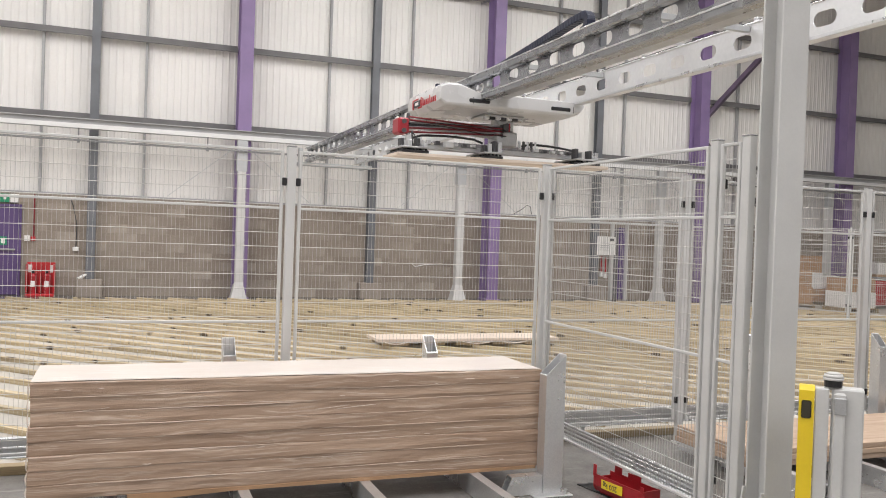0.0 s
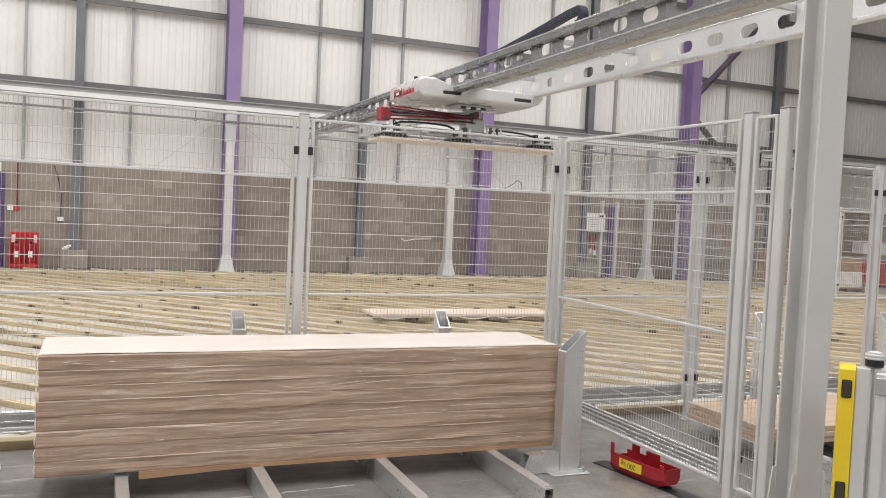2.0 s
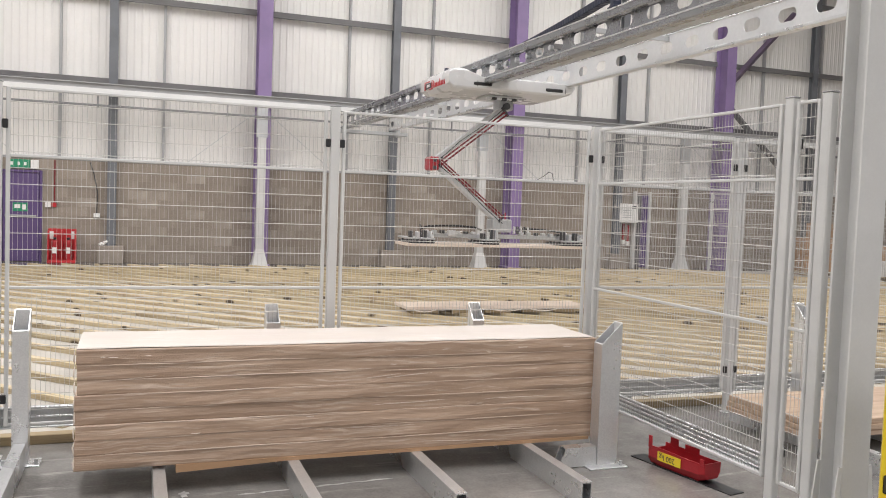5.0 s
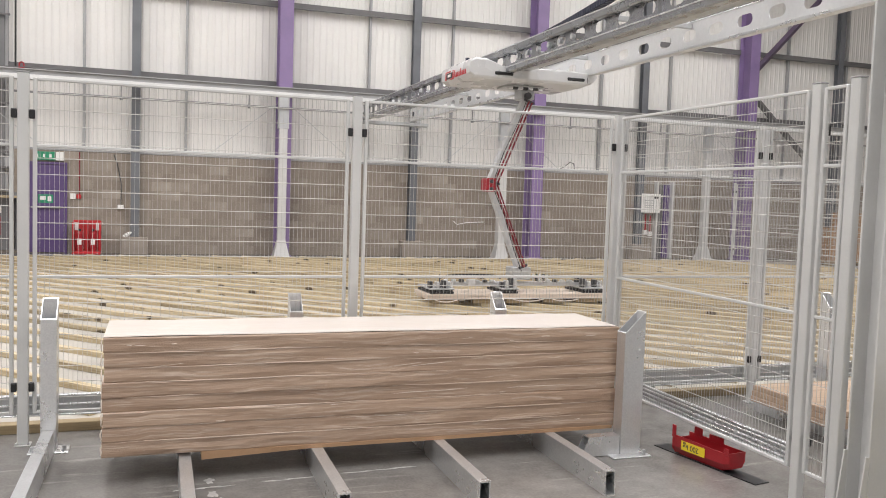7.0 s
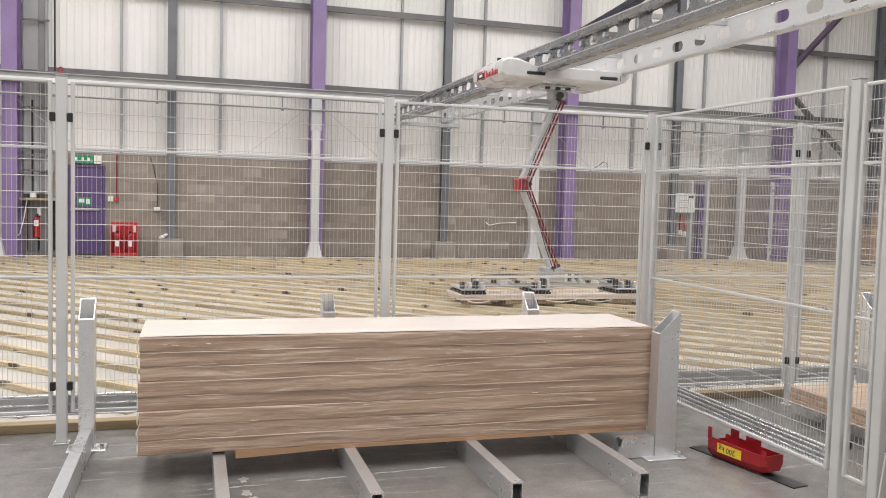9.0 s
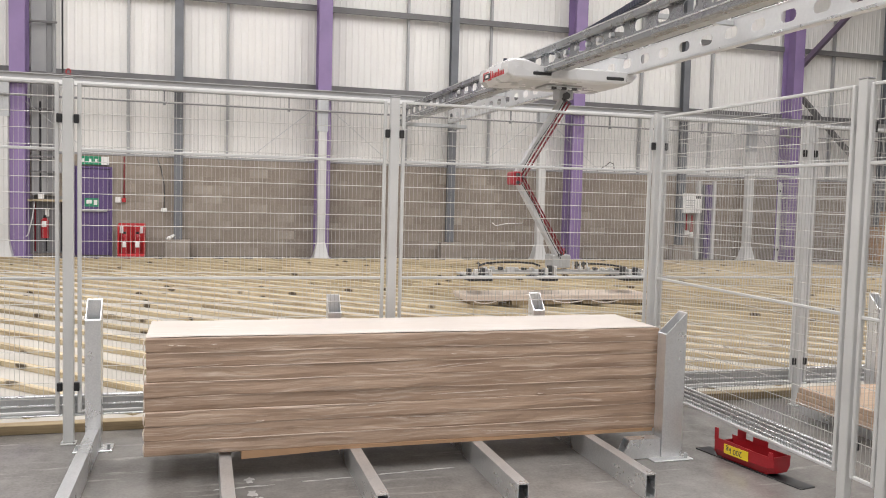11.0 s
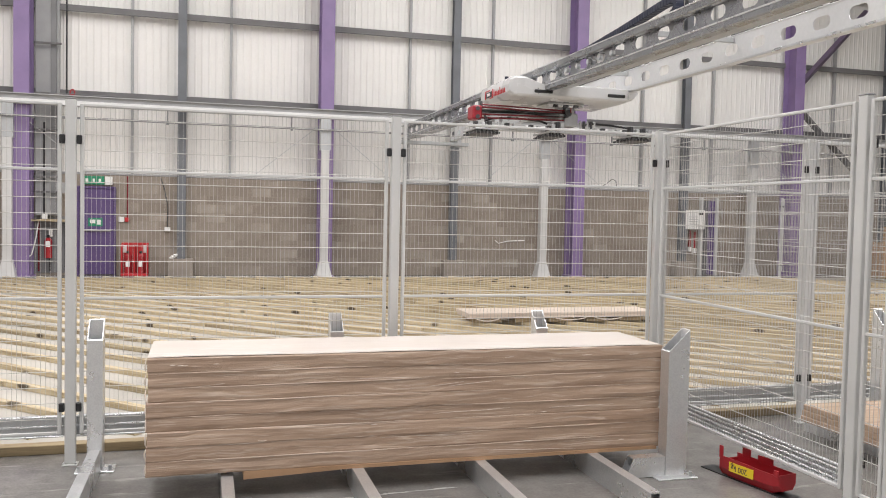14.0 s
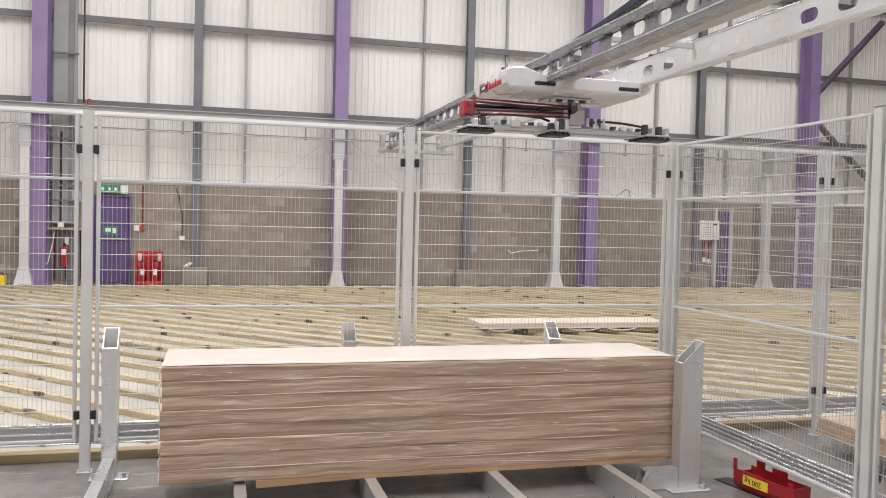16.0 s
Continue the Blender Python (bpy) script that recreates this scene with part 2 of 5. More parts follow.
def wrapped_material(name, tones, rough, coat):
    """Laminated boards seen through stretch film: long streaks, creases with painted highlights and a plastic sheen."""
    mat, nt, bsdf = base_material(name, rough)
    info = nt.nodes.new("ShaderNodeObjectInfo")
    tc, mp = nt.nodes.new("ShaderNodeTexCoord"), nt.nodes.new("ShaderNodeMapping")
    off = nt.nodes.new("ShaderNodeVectorMath")
    off.operation = "SCALE"
    off.inputs[0].default_value = (13.0, 5.0, 29.0)
    nt.links.new(info.outputs["Random"], off.inputs["Scale"])
    nt.links.new(off.outputs[0], mp.inputs["Location"])
    nt.links.new(tc.outputs["Object"], mp.inputs["Vector"])
    warp = nt.nodes.new("ShaderNodeTexNoise")
    warp.inputs["Scale"].default_value, warp.inputs["Detail"].default_value = 1.7, 3.0
    nt.links.new(mp.outputs[0], warp.inputs["Vector"])
    centre, amount, shifted = (nt.nodes.new("ShaderNodeVectorMath") for _ in range(3))
    centre.operation, amount.operation, shifted.operation = "SUBTRACT", "MULTIPLY", "ADD"
    centre.inputs[1].default_value, amount.inputs[1].default_value = (0.5, 0.5, 0.5), (0.1, 0.0, 0.11)
    nt.links.new(warp.outputs["Color"], centre.inputs[0])
    nt.links.new(centre.outputs[0], amount.inputs[0])
    nt.links.new(mp.outputs[0], shifted.inputs[0])
    nt.links.new(amount.outputs[0], shifted.inputs[1])

    def stretched(sx, sz, rot):
        m2 = nt.nodes.new("ShaderNodeMapping")
        m2.inputs["Scale"].default_value, m2.inputs["Rotation"].default_value = (sx, 4.0, sz), (0, rot, 0)
        nt.links.new(shifted.outputs[0], m2.inputs["Vector"])
        return m2.outputs[0]

    streak = noise_tex(nt, stretched(0.9, 30.0, 0.02), 1.3, 7.0, 0.65)
    broad = noise_tex(nt, stretched(1.1, 7.0, 0.0), 1.2, 4.0)
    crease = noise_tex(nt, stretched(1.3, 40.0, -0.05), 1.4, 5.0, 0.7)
    film_glint = noise_tex(nt, stretched(2.2, 24.0, 0.12), 1.6, 4.0, 0.6)
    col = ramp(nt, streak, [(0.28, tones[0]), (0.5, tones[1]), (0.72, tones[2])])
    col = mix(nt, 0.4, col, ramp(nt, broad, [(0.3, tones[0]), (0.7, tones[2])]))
    # tones[3] paints the bright film highlights along the creases
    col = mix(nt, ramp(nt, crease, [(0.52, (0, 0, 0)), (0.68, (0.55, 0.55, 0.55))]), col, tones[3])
    col = mix(nt, ramp(nt, film_glint, [(0.60, (0, 0, 0)), (0.70, (0.5, 0.5, 0.5))]), col, tones[3])
    k = 0.92
    col = mix(nt, 1.0, col, ramp(nt, info.outputs["Random"], [(0.0, (k, k, k)), (1.0, (1, 1, 1))]), "MULTIPLY")
    nt.links.new(col, bsdf.inputs["Base Color"])
    bsdf.inputs["Coat Weight"].default_value, bsdf.inputs["Coat Roughness"].default_value = coat, 0.25
    bump(nt, bsdf, crease, 0.5, 0.012)
    return mat


def galvanised(name, pale, dull, rough, metal):
    """Zinc-coated steel: small crystal patches of two greys, soft stains and an uneven sheen."""
    mat, nt, bsdf = base_material(name, rough, metal)
    v = coords(nt)
    cell = nt.nodes.new("ShaderNodeTexVoronoi")
    cell.inputs["Scale"].default_value = 130.0
    nt.links.new(v, cell.inputs["Vector"])
    grey = nt.nodes.new("ShaderNodeRGBToBW")
    nt.links.new(cell.outputs["Color"], grey.inputs[0])
    stain = noise_tex(nt, v, 3.0, 6.0, 0.62)
    fine = noise_tex(nt, v, 90.0, 3.0)
    col = ramp(nt, grey.outputs[0], [(0.2, dull), (0.8, pale)])
    col = mix(nt, 0.5, col, ramp(nt, stain, [(0.32, dull), (0.66, pale)]))
    nt.links.new(col, bsdf.inputs["Base Color"])
    lo, hi = max(0.08, rough - 0.1), rough + 0.12
    nt.links.new(ramp(nt, stain, [(0.3, (hi, hi, hi)), (0.7, (lo, lo, lo))]), bsdf.inputs["Roughness"])
    bump(nt, bsdf, fine, 0.02, 0.001)
    return mat


M_CONCRETE = concrete_material()
M_BLOCK = block_material()
M_MORTAR = paint("mortar", (0.31, 0.265, 0.222), 0.95, 0.2)
M_CLAD = paint("white_liner_sheet", (0.80, 0.78, 0.755), 0.42, 0.05, scale=1.5)
M_STEEL = paint("grey_cold_rolled_steel", (0.15, 0.145, 0.147), 0.5, 0.15)
M_STEEL_LIGHT = paint("pale_grey_steel", (0.36, 0.36, 0.365), 0.5, 0.1)
M_WINDPOST = paint("blue_grey_steel_paint", (0.155, 0.162, 0.178), 0.5, 0.14)
M_PURPLE = paint("purple_steel_paint", (0.245, 0.172, 0.335), 0.45, 0.1)
M_BRACE = paint("dull_purple_brace_paint", (0.13, 0.095, 0.15), 0.5, 0.15)
M_DOOR = paint("dark_purple_door_paint", (0.105, 0.065, 0.18), 0.4, 0.1)
# Runway in two tones: web shade in the grey, lit flange in the white.
M_RUNWAY = paint("shaded_runway_paint", (0.44, 0.44, 0.445), 0.4, 0.1)
M_LIT_FLANGE = paint("lit_flange_white", (0.74, 0.74, 0.735), 0.3, 0.04)
M_WHITE = paint("white_powder_coat", (0.60, 0.595, 0.585), 0.4, 0.07)
M_BEAM = paint("lit_zinc_beam", (0.83, 0.84, 0.85), 0.30, 0.10, metal=0.45, scale=1.6)
M_FENCE = paint("light_grey_powder_coat", (0.62, 0.62, 0.61), 0.38, 0.07, per_object=0.06)
# Upright wires: their shade under overhead light is in this darker grey.
M_WIRE_SHADED = paint("thin_shaded_wire", (0.50, 0.49, 0.475), 0.45, 0.1, metal=0.3)
M_WIRE = paint("light_grey_wire_coat", (0.58, 0.565, 0.54), 0.42, 0.06)
M_GALV = galvanised("galvanised_steel", (0.83, 0.84, 0.85), (0.70, 0.71, 0.725), 0.30, 0.8)
M_GALV_DULL = galvanised("dull_galvanised_steel", (0.55, 0.56, 0.57), (0.45, 0.46, 0.47), 0.40, 0.6)
M_RAIL = galvanised("shaded_rail_steel", (0.38, 0.39, 0.405), (0.32, 0.33, 0.345), 0.26, 0.85)
M_PIPE = paint("mid_grey_pipe_paint", (0.20, 0.20, 0.205), 0.5, 0.15)
M_BLACK = paint("black_plastic", (0.018, 0.018, 0.02), 0.45, 0.2)
M_DARK = paint("dark_machined_metal", (0.09, 0.09, 0.095), 0.4, 0.3, metal=0.5)
M_RED = paint("red_gloss_paint", (0.38, 0.018, 0.026), 0.35, 0.18)
M_RED_BRIGHT = paint("bright_red_plastic", (0.50, 0.028, 0.034), 0.35, 0.15)
M_RED_JOINT = paint("red_anodised_joint", (0.34, 0.018, 0.03), 0.35, 0.2)
M_RED_BAR = paint("dark_red_anodised_bar", (0.19, 0.012, 0.02), 0.35, 0.15)
M_FOOT = paint("grey_concrete_foot", (0.33, 0.285, 0.245), 0.9, 0.2)
M_YELLOW = paint("yellow_paint", (0.85, 0.62, 0.03), 0.35, 0.06)
M_SHELL = paint("white_moulded_cover", (0.62, 0.62, 0.625), 0.26, 0.05)
M_ARM = paint("pale_aluminium_arm", (0.56, 0.57, 0.58), 0.38, 0.1, metal=0.2)
M_GREEN = paint("green_safety_sign", (0.02, 0.25, 0.13), 0.5, 0.08)
M_PAPER = paint("white_sign_sheet", (0.80, 0.79, 0.77), 0.5, 0.04)
M_INK = paint("dark_print", (0.06, 0.06, 0.065), 0.6, 0.1)
M_HOSE = paint("blue_black_cable", (0.02, 0.025, 0.05), 0.4, 0.2)
M_TIMBER = timber_material("sawn_softwood", (0.70, 0.60, 0.43), (0.575, 0.475, 0.315), (0.28, 0.205, 0.122), along=0)
M_TIMBER_DARK = timber_material("weathered_and_shaded_softwood", (0.42, 0.33, 0.20), (0.34, 0.26, 0.155), (0.2, 0.145, 0.085), along=0)
M_BOARD = timber_material("laminated_oak_board", (0.56, 0.43, 0.335), (0.49, 0.365, 0.275), (0.37, 0.26, 0.19), along=0, knots=False, spread=0.12)
M_PALE_BOARD = timber_material("film_covered_board", (0.78, 0.69, 0.62), (0.72, 0.62, 0.55), (0.62, 0.51, 0.44), along=0, knots=False, spread=0.08)
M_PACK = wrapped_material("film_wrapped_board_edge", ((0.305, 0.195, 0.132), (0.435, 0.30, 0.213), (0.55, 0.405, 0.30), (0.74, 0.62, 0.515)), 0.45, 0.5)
# Tones of the top film include the blown-out light from above.
M_PACK_TOP = wrapped_material("overlit_film_board_top", ((0.80, 0.70, 0.63), (0.85, 0.76, 0.69), (0.87, 0.80, 0.74), (0.90, 0.86, 0.82)), 0.35, 0.6)
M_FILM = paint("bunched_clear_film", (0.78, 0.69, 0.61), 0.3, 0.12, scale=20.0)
M_FOLD = paint("fold_highlight_film", (0.56, 0.435, 0.345), 0.3, 0.18, scale=9.0)
M_GROUND_SHEET = paint("pale_floor_sheet", (0.48, 0.45, 0.405), 0.7, 0.16, scale=3.0)
M_CARD = paint("brown_board", (0.42, 0.26, 0.15), 0.8, 0.12)
M_ROOF = paint("roof_liner_sheet", (0.72, 0.71, 0.70), 0.6, 0.06, scale=1.0)
M_MARK = paint("worn_floor_paint", (0.50, 0.485, 0.465), 0.7, 0.35, scale=30.0)
M_LENS = paint("smoked_lens", (0.05, 0.045, 0.03), 0.15, 0.1)

# ---- hall ----
WALL_Y = 21.75
X0, X1, Y0 = -16.0, 30.0, -14.0
BLOCK_TOP = 2.42


def build_floor():
    s = Shape().box(X0 - 0.3, Y0 - 0.3, -0.25, X1 + 0.3, WALL_Y + 0.5, 0.0)
    tagged(part("floor", s, M_CONCRETE), "smooth grey power-floated concrete warehouse floor with scuffs", "floor", kind="structure")


def ribbed(s, x0, x1, z0, z1, y, pitch=0.165, depth=0.011):
    """Trapezoid sheeting with upright ribs that faces towards -y."""
    n = int((x1 - x0) / pitch)
    pitch = (x1 - x0) / n
    prof = []
    for i in range(n):
        a = x0 + i * pitch
        prof += [(a, y), (a + pitch * 0.62, y), (a + pitch * 0.74, y - depth), (a + pitch * 0.88, y - depth)]
    prof.append((x1, y))
    verts = [(p, q, z0) for p, q in prof] + [(p, q, z1) for p, q in prof]
    m = len(prof)
    s.add(verts, [(i, i + 1, m + i + 1, m + i) for i in range(m - 1)])


FRAMES = [-10.9, -3.88, 3.10, 10.05, 17.1, 23.1]
RAILS_Z = [4.38, 6.38, 8.58]


def build_back_wall():
    wall = thing("wall_back", "concrete block wall with white ribbed sheeting above", "wall", kind="structure")
    part("block_core", Shape().box(X0, WALL_Y + 0.006, 0, X1, WALL_Y + 0.2, BLOCK_TOP - 0.004), M_MORTAR, wall)
    part("capping", Shape().cbox(X0, WALL_Y - 0.012, BLOCK_TOP, X1, WALL_Y + 0.24, BLOCK_TOP + 0.05), M_STEEL_LIGHT, wall, "pale flashing on top of the blockwork")
    edges = [X0] + FRAMES + [X1]
    for a, b in zip(edges, edges[1:]):
        s = Shape()
        ribbed(s, a, b, BLOCK_TOP + 0.05, ROOF_Z, WALL_Y + 0.14)
        part("cladding_sheet", s, M_CLAD, wall)
    part("outer_skin", Shape().box(X0, WALL_Y + 0.24, 0, X1, WALL_Y + 0.5, ROOF_Z), M_ROOF, wall)
    return wall


def build_shell():
    s = Shape()
    tagged(part("wall_left", Shape().box(X0 - 0.3, Y0, 0, X0, WALL_Y + 0.5, ROOF_Z), M_CLAD), "plain white sheeted side wall", "wall", kind="structure")
    tagged(part("wall_right", Shape().box(X1, Y0, 0, X1 + 0.3, WALL_Y + 0.5, ROOF_Z), M_CLAD), "plain white sheeted side wall", "wall", kind="structure")
    tagged(part("wall_front", Shape().box(X0, Y0 - 0.3, 0, X1, Y0, ROOF_Z), M_CLAD), "plain white sheeted end wall", "wall", kind="structure")
    # roof sheet with openings for the roof lights
    xs = sorted({X0 - 0.3, X1 + 0.3} | {x + d for x, _ in SKYLIGHTS for d in (-SKY_W / 2, SKY_W / 2)})
    ys = sorted({Y0 - 0.3, WALL_Y + 0.5} | {y + d for _, y in SKYLIGHTS for d in (-SKY_L / 2, SKY_L / 2)})
    for a, b in zip(xs, xs[1:]):
        for c, d in zip(ys, ys[1:]):
            if not any(abs((a + b) / 2 - x) < SKY_W / 2 and abs((c + d) / 2 - y) < SKY_L / 2 for x, y in SKYLIGHTS):
                s.box(a, c, ROOF_Z, b, d, ROOF_Z + 0.2)
    tagged(part("ceiling", s, M_ROOF), "white sheeted warehouse roof with long roof lights", "ceiling", kind="structure")


def h_section(s, x, y0, y1, width, z0, z1, tf=0.02, tw=0.014):
    """Upright I-section with flanges that face along y."""
    s.box(x - width / 2, y0, z0, x + width / 2, y0 + tf, z1)
    s.box(x - width / 2, y1 - tf, z0, x + width / 2, y1, z1)
    s.box(x - tw / 2, y0 + tf, z0, x + tw / 2, y1 - tf, z1)


def build_wall_steel():
    for i, x in enumerate(FRAMES):
        col = thing("steel_column", "tall purple painted steel portal column against the wall", "column", pose(x, 0, 0), "purple portal columns")
        s = Shape()
        h_section(s, 0, WALL_Y - 0.55, WALL_Y - 0.015, 0.33, 0.03, ROOF_Z - 0.01)
        part("shaft", s, M_PURPLE, col)
        part("base_plate", Shape().cbox(-0.22, WALL_Y - 0.60, 0.0, 0.22, WALL_Y - 0.02, 0.03), M_PURPLE, col)
    for a, b in zip(FRAMES, FRAMES[1:]):
        mid = 20.7 if a > 17 else (a + b) / 2
        post = thing("wind_post", "blue-grey steel wind post on a boxed concrete foot", "post", pose(mid, 0, 0), "wind posts between the columns")
        s = Shape()
        h_section(s, 0, WALL_Y - 0.2, WALL_Y - 0.014, 0.2, 0.40, ROOF_Z - 0.01)
        part("shaft", s, M_WINDPOST, post)
        part("foot_box", Shape().cbox(-0.30, WALL_Y - 0.36, 0, 0.29, WALL_Y - 0.014, 0.42, 0.01), M_FOOT, post, "rough concrete block foot")
        lean = -0.065 if 5 < mid < 8 else (-0.17 if 12 < mid < 15 else (-0.72 if mid > 20 else 0.0))
        for d in (-1.16 + lean, 1.15 + lean):
            rod = Shape().cbox(mid + d - 0.03, WALL_Y - 0.0, BLOCK_TOP + 0.055, mid + d + 0.03, WALL_Y + 0.11, ROOF_Z - 0.01)
            tagged(part("sheet_rail_strut", rod, M_STEEL_LIGHT), "thin grey upright strut between wall rails", "strut", "upright sheeting struts")
    for z in RAILS_Z:
        for a, b in zip([X0] + FRAMES, FRAMES + [X1]):
            s = Shape()
            a2, b2 = a + 0.175, b - 0.175
            s.box(a2, WALL_Y - 0.09, z, b2, WALL_Y - 0.02, z + 0.012)
            s.box(a2, WALL_Y - 0.09, z - 0.12, b2, WALL_Y - 0.078, z)
            s.box(a2, WALL_Y - 0.09, z - 0.132, b2, WALL_Y - 0.02, z - 0.12)
            tagged(part("sheeting_rail", s, M_STEEL), "dark grey cold-rolled steel sheeting rail across the bay", "rail", "horizontal sheeting rails")
    # diagonal bracing of one bay
    for z0, z1 in ((5.75, 8.1), (5.0, 2.95)):
        s = Shape()
        a, b = Vector((17.3, WALL_Y - 0.3, z0)), Vector((19.6 if z1 > z0 else 19.7, WALL_Y - 0.3, z1))
        s.rod(a, b, 0.1, 4)
        mat = M_BRACE if z1 > z0 else M_STEEL
        tagged(part("brace", s, mat), "diagonal steel wind brace beside a purple column", "brace")


# ---- gantry runway ----
RUN_Y = 21.16
RUN_COLS = [-11.3, -4.15, 3.05, 8.97, 15.54, 22.2]


def build_runway():
    for x in RUN_COLS:
        col = thing("runway_column", "slim white steel runway column with a flared foot", "column", pose(x, RUN_Y, 0), "white runway columns")
        part("shaft", Shape().cbox(-0.1, -0.1, 0.40, 0.1, 0.1, 3.18, 0.008), M_WHITE, col)
        foot = Shape()
        a, b = [(-0.19, -0.19), (0.19, -0.19), (0.19, 0.19), (-0.19, 0.19)], [(-0.1, -0.1), (0.1, -0.1), (0.1, 0.1), (-0.1, 0.1)]
        foot.add([(p, q, 0.02) for p, q in a] + [(p, q, 0.42) for p, q in b], [(0, 1, 5, 4), (1, 2, 6, 5), (2, 3, 7, 6), (3, 0, 4, 7), (0, 3, 2, 1), (4, 5, 6, 7)])
        foot.box(-0.2, -0.2, 0, 0.2, 0.2, 0.02)
        part("foot", foot, M_WHITE, col)
        for sx in (-1, 1):
            part("stay_rod", Shape().rod((sx * 0.14, 0.06, 3.80), (sx * 1.75, 0.06, 2.48), 0.007, 5), M_GALV_DULL, col, "thin diagonal stay rod")
        part("head_bracket", Shape().cbox(-0.13, -0.09, 3.18, 0.13, 0.09, 3.96, 0.006), M_GALV_DULL, col, "galvanised head bracket")
    beam = thing("runway_beam", "long white steel runway beam on slim columns", "beam")
    s = Shape()
    s.box(-15.5, RUN_Y - 0.08, 3.96, 25.5, RUN_Y + 0.08, 3.98)
    s.box(-15.5, RUN_Y - 0.015, 3.98, 25.5, RUN_Y + 0.015, 4.18)
    s.box(-15.5, RUN_Y - 0.08, 4.18, 25.5, RUN_Y + 0.08, 4.2)
    part("web_and_flanges", s, M_RUNWAY, beam)
    # White strip added for the light on the lower flange.
    part("lit_flange_strip", Shape().cbox(-15.5, RUN_Y - 0.100, 3.964, 25.5, RUN_Y - 0.082, 4.070, 0.004), M_LIT_FLANGE, beam, "white strip that stands for the lit lower flange")
    part("conductor_rail", Shape().cbox(-15.5, RUN_Y - 0.16, 3.655, 25.5, RUN_Y - 0.10, 3.70), M_PIPE, beam, "thin grey rail hung below the beam")
    for i in range(14):
        x = -15.2 + i * 2.9
        part("hanger", Shape().box(x - 0.015, RUN_Y - 0.145, 3.70, x + 0.015, RUN_Y - 0.115, 3.95).box(x - 0.03, RUN_Y - 0.17, 3.62, x + 0.03, RUN_Y - 0.09, 3.655).box(x - 0.03, RUN_Y - 0.145, 3.95, x + 0.03, RUN_Y - 0.07, 3.962), M_PIPE, beam)


# ---- gantry bridge, carriage and arm ----
BRIDGE_X = (5.03, 6.245)
BEAM_Z0, BEAM_Z1 = 3.537, 3.845
BR_Y0, BR_Y1 = -3.0, 20.98
K = 1.06


def slotted_beam(x, inward):
    """A channel beam along y with long slots in its web."""
    web, flange = Shape(), Shape()
    z0, z1, zm = BEAM_Z0, BEAM_Z1, (BEAM_Z0 + BEAM_Z1) / 2
    pitch, length, h = 0.509, 0.255, 0.066
    r, seg = h, 6
    n = int((BR_Y1 - BR_Y0) / pitch)
    t = 0.008
    for i in range(n):
        a = BR_Y0 + i * pitch
        b, c = a + pitch, a + pitch / 2
        hole = []
        for k in range(seg + 1):
            u = -math.pi / 2 + math.pi * k / seg
            hole.append((c + length / 2 - r + r * math.cos(u), zm + r * math.sin(u)))
        for k in range(seg + 1):
            u = math.pi / 2 + math.pi * k / seg
            hole.append((c - length / 2 + r + r * math.cos(u), zm + r * math.sin(u)))
        m = len(hole)
        outer = []
        for p, q in hole:
            outer.append((b if p > c else a, z1 if q > zm + 0.001 else (z0 if q < zm - 0.001 else zm)))
        for side in (0, 1):
            xx = x + (t if side else 0) * inward
            verts = [(xx, p, q) for p, q in hole] + [(xx, p, q) for p, q in outer]
            faces = [(k, (k + 1) % m, m + (k + 1) % m, m + k) for k in range(m)]
            web.add(verts, faces)
        web.add([(x, p, q) for p, q in hole] + [(x + t * inward, p, q) for p, q in hole], [(k, (k + 1) % m, m + (k + 1) % m, m + k) for k in range(m)])
    e = x + 0.09 * inward
    lo, hi = min(x, e), max(x, e)
    end = BR_Y0 + n * pitch
    flange.box(lo, BR_Y0, z0 - 0.012, hi, end, z0)
    flange.box(lo, BR_Y0, z1, hi, end, z1 + 0.012)
    return web, flange


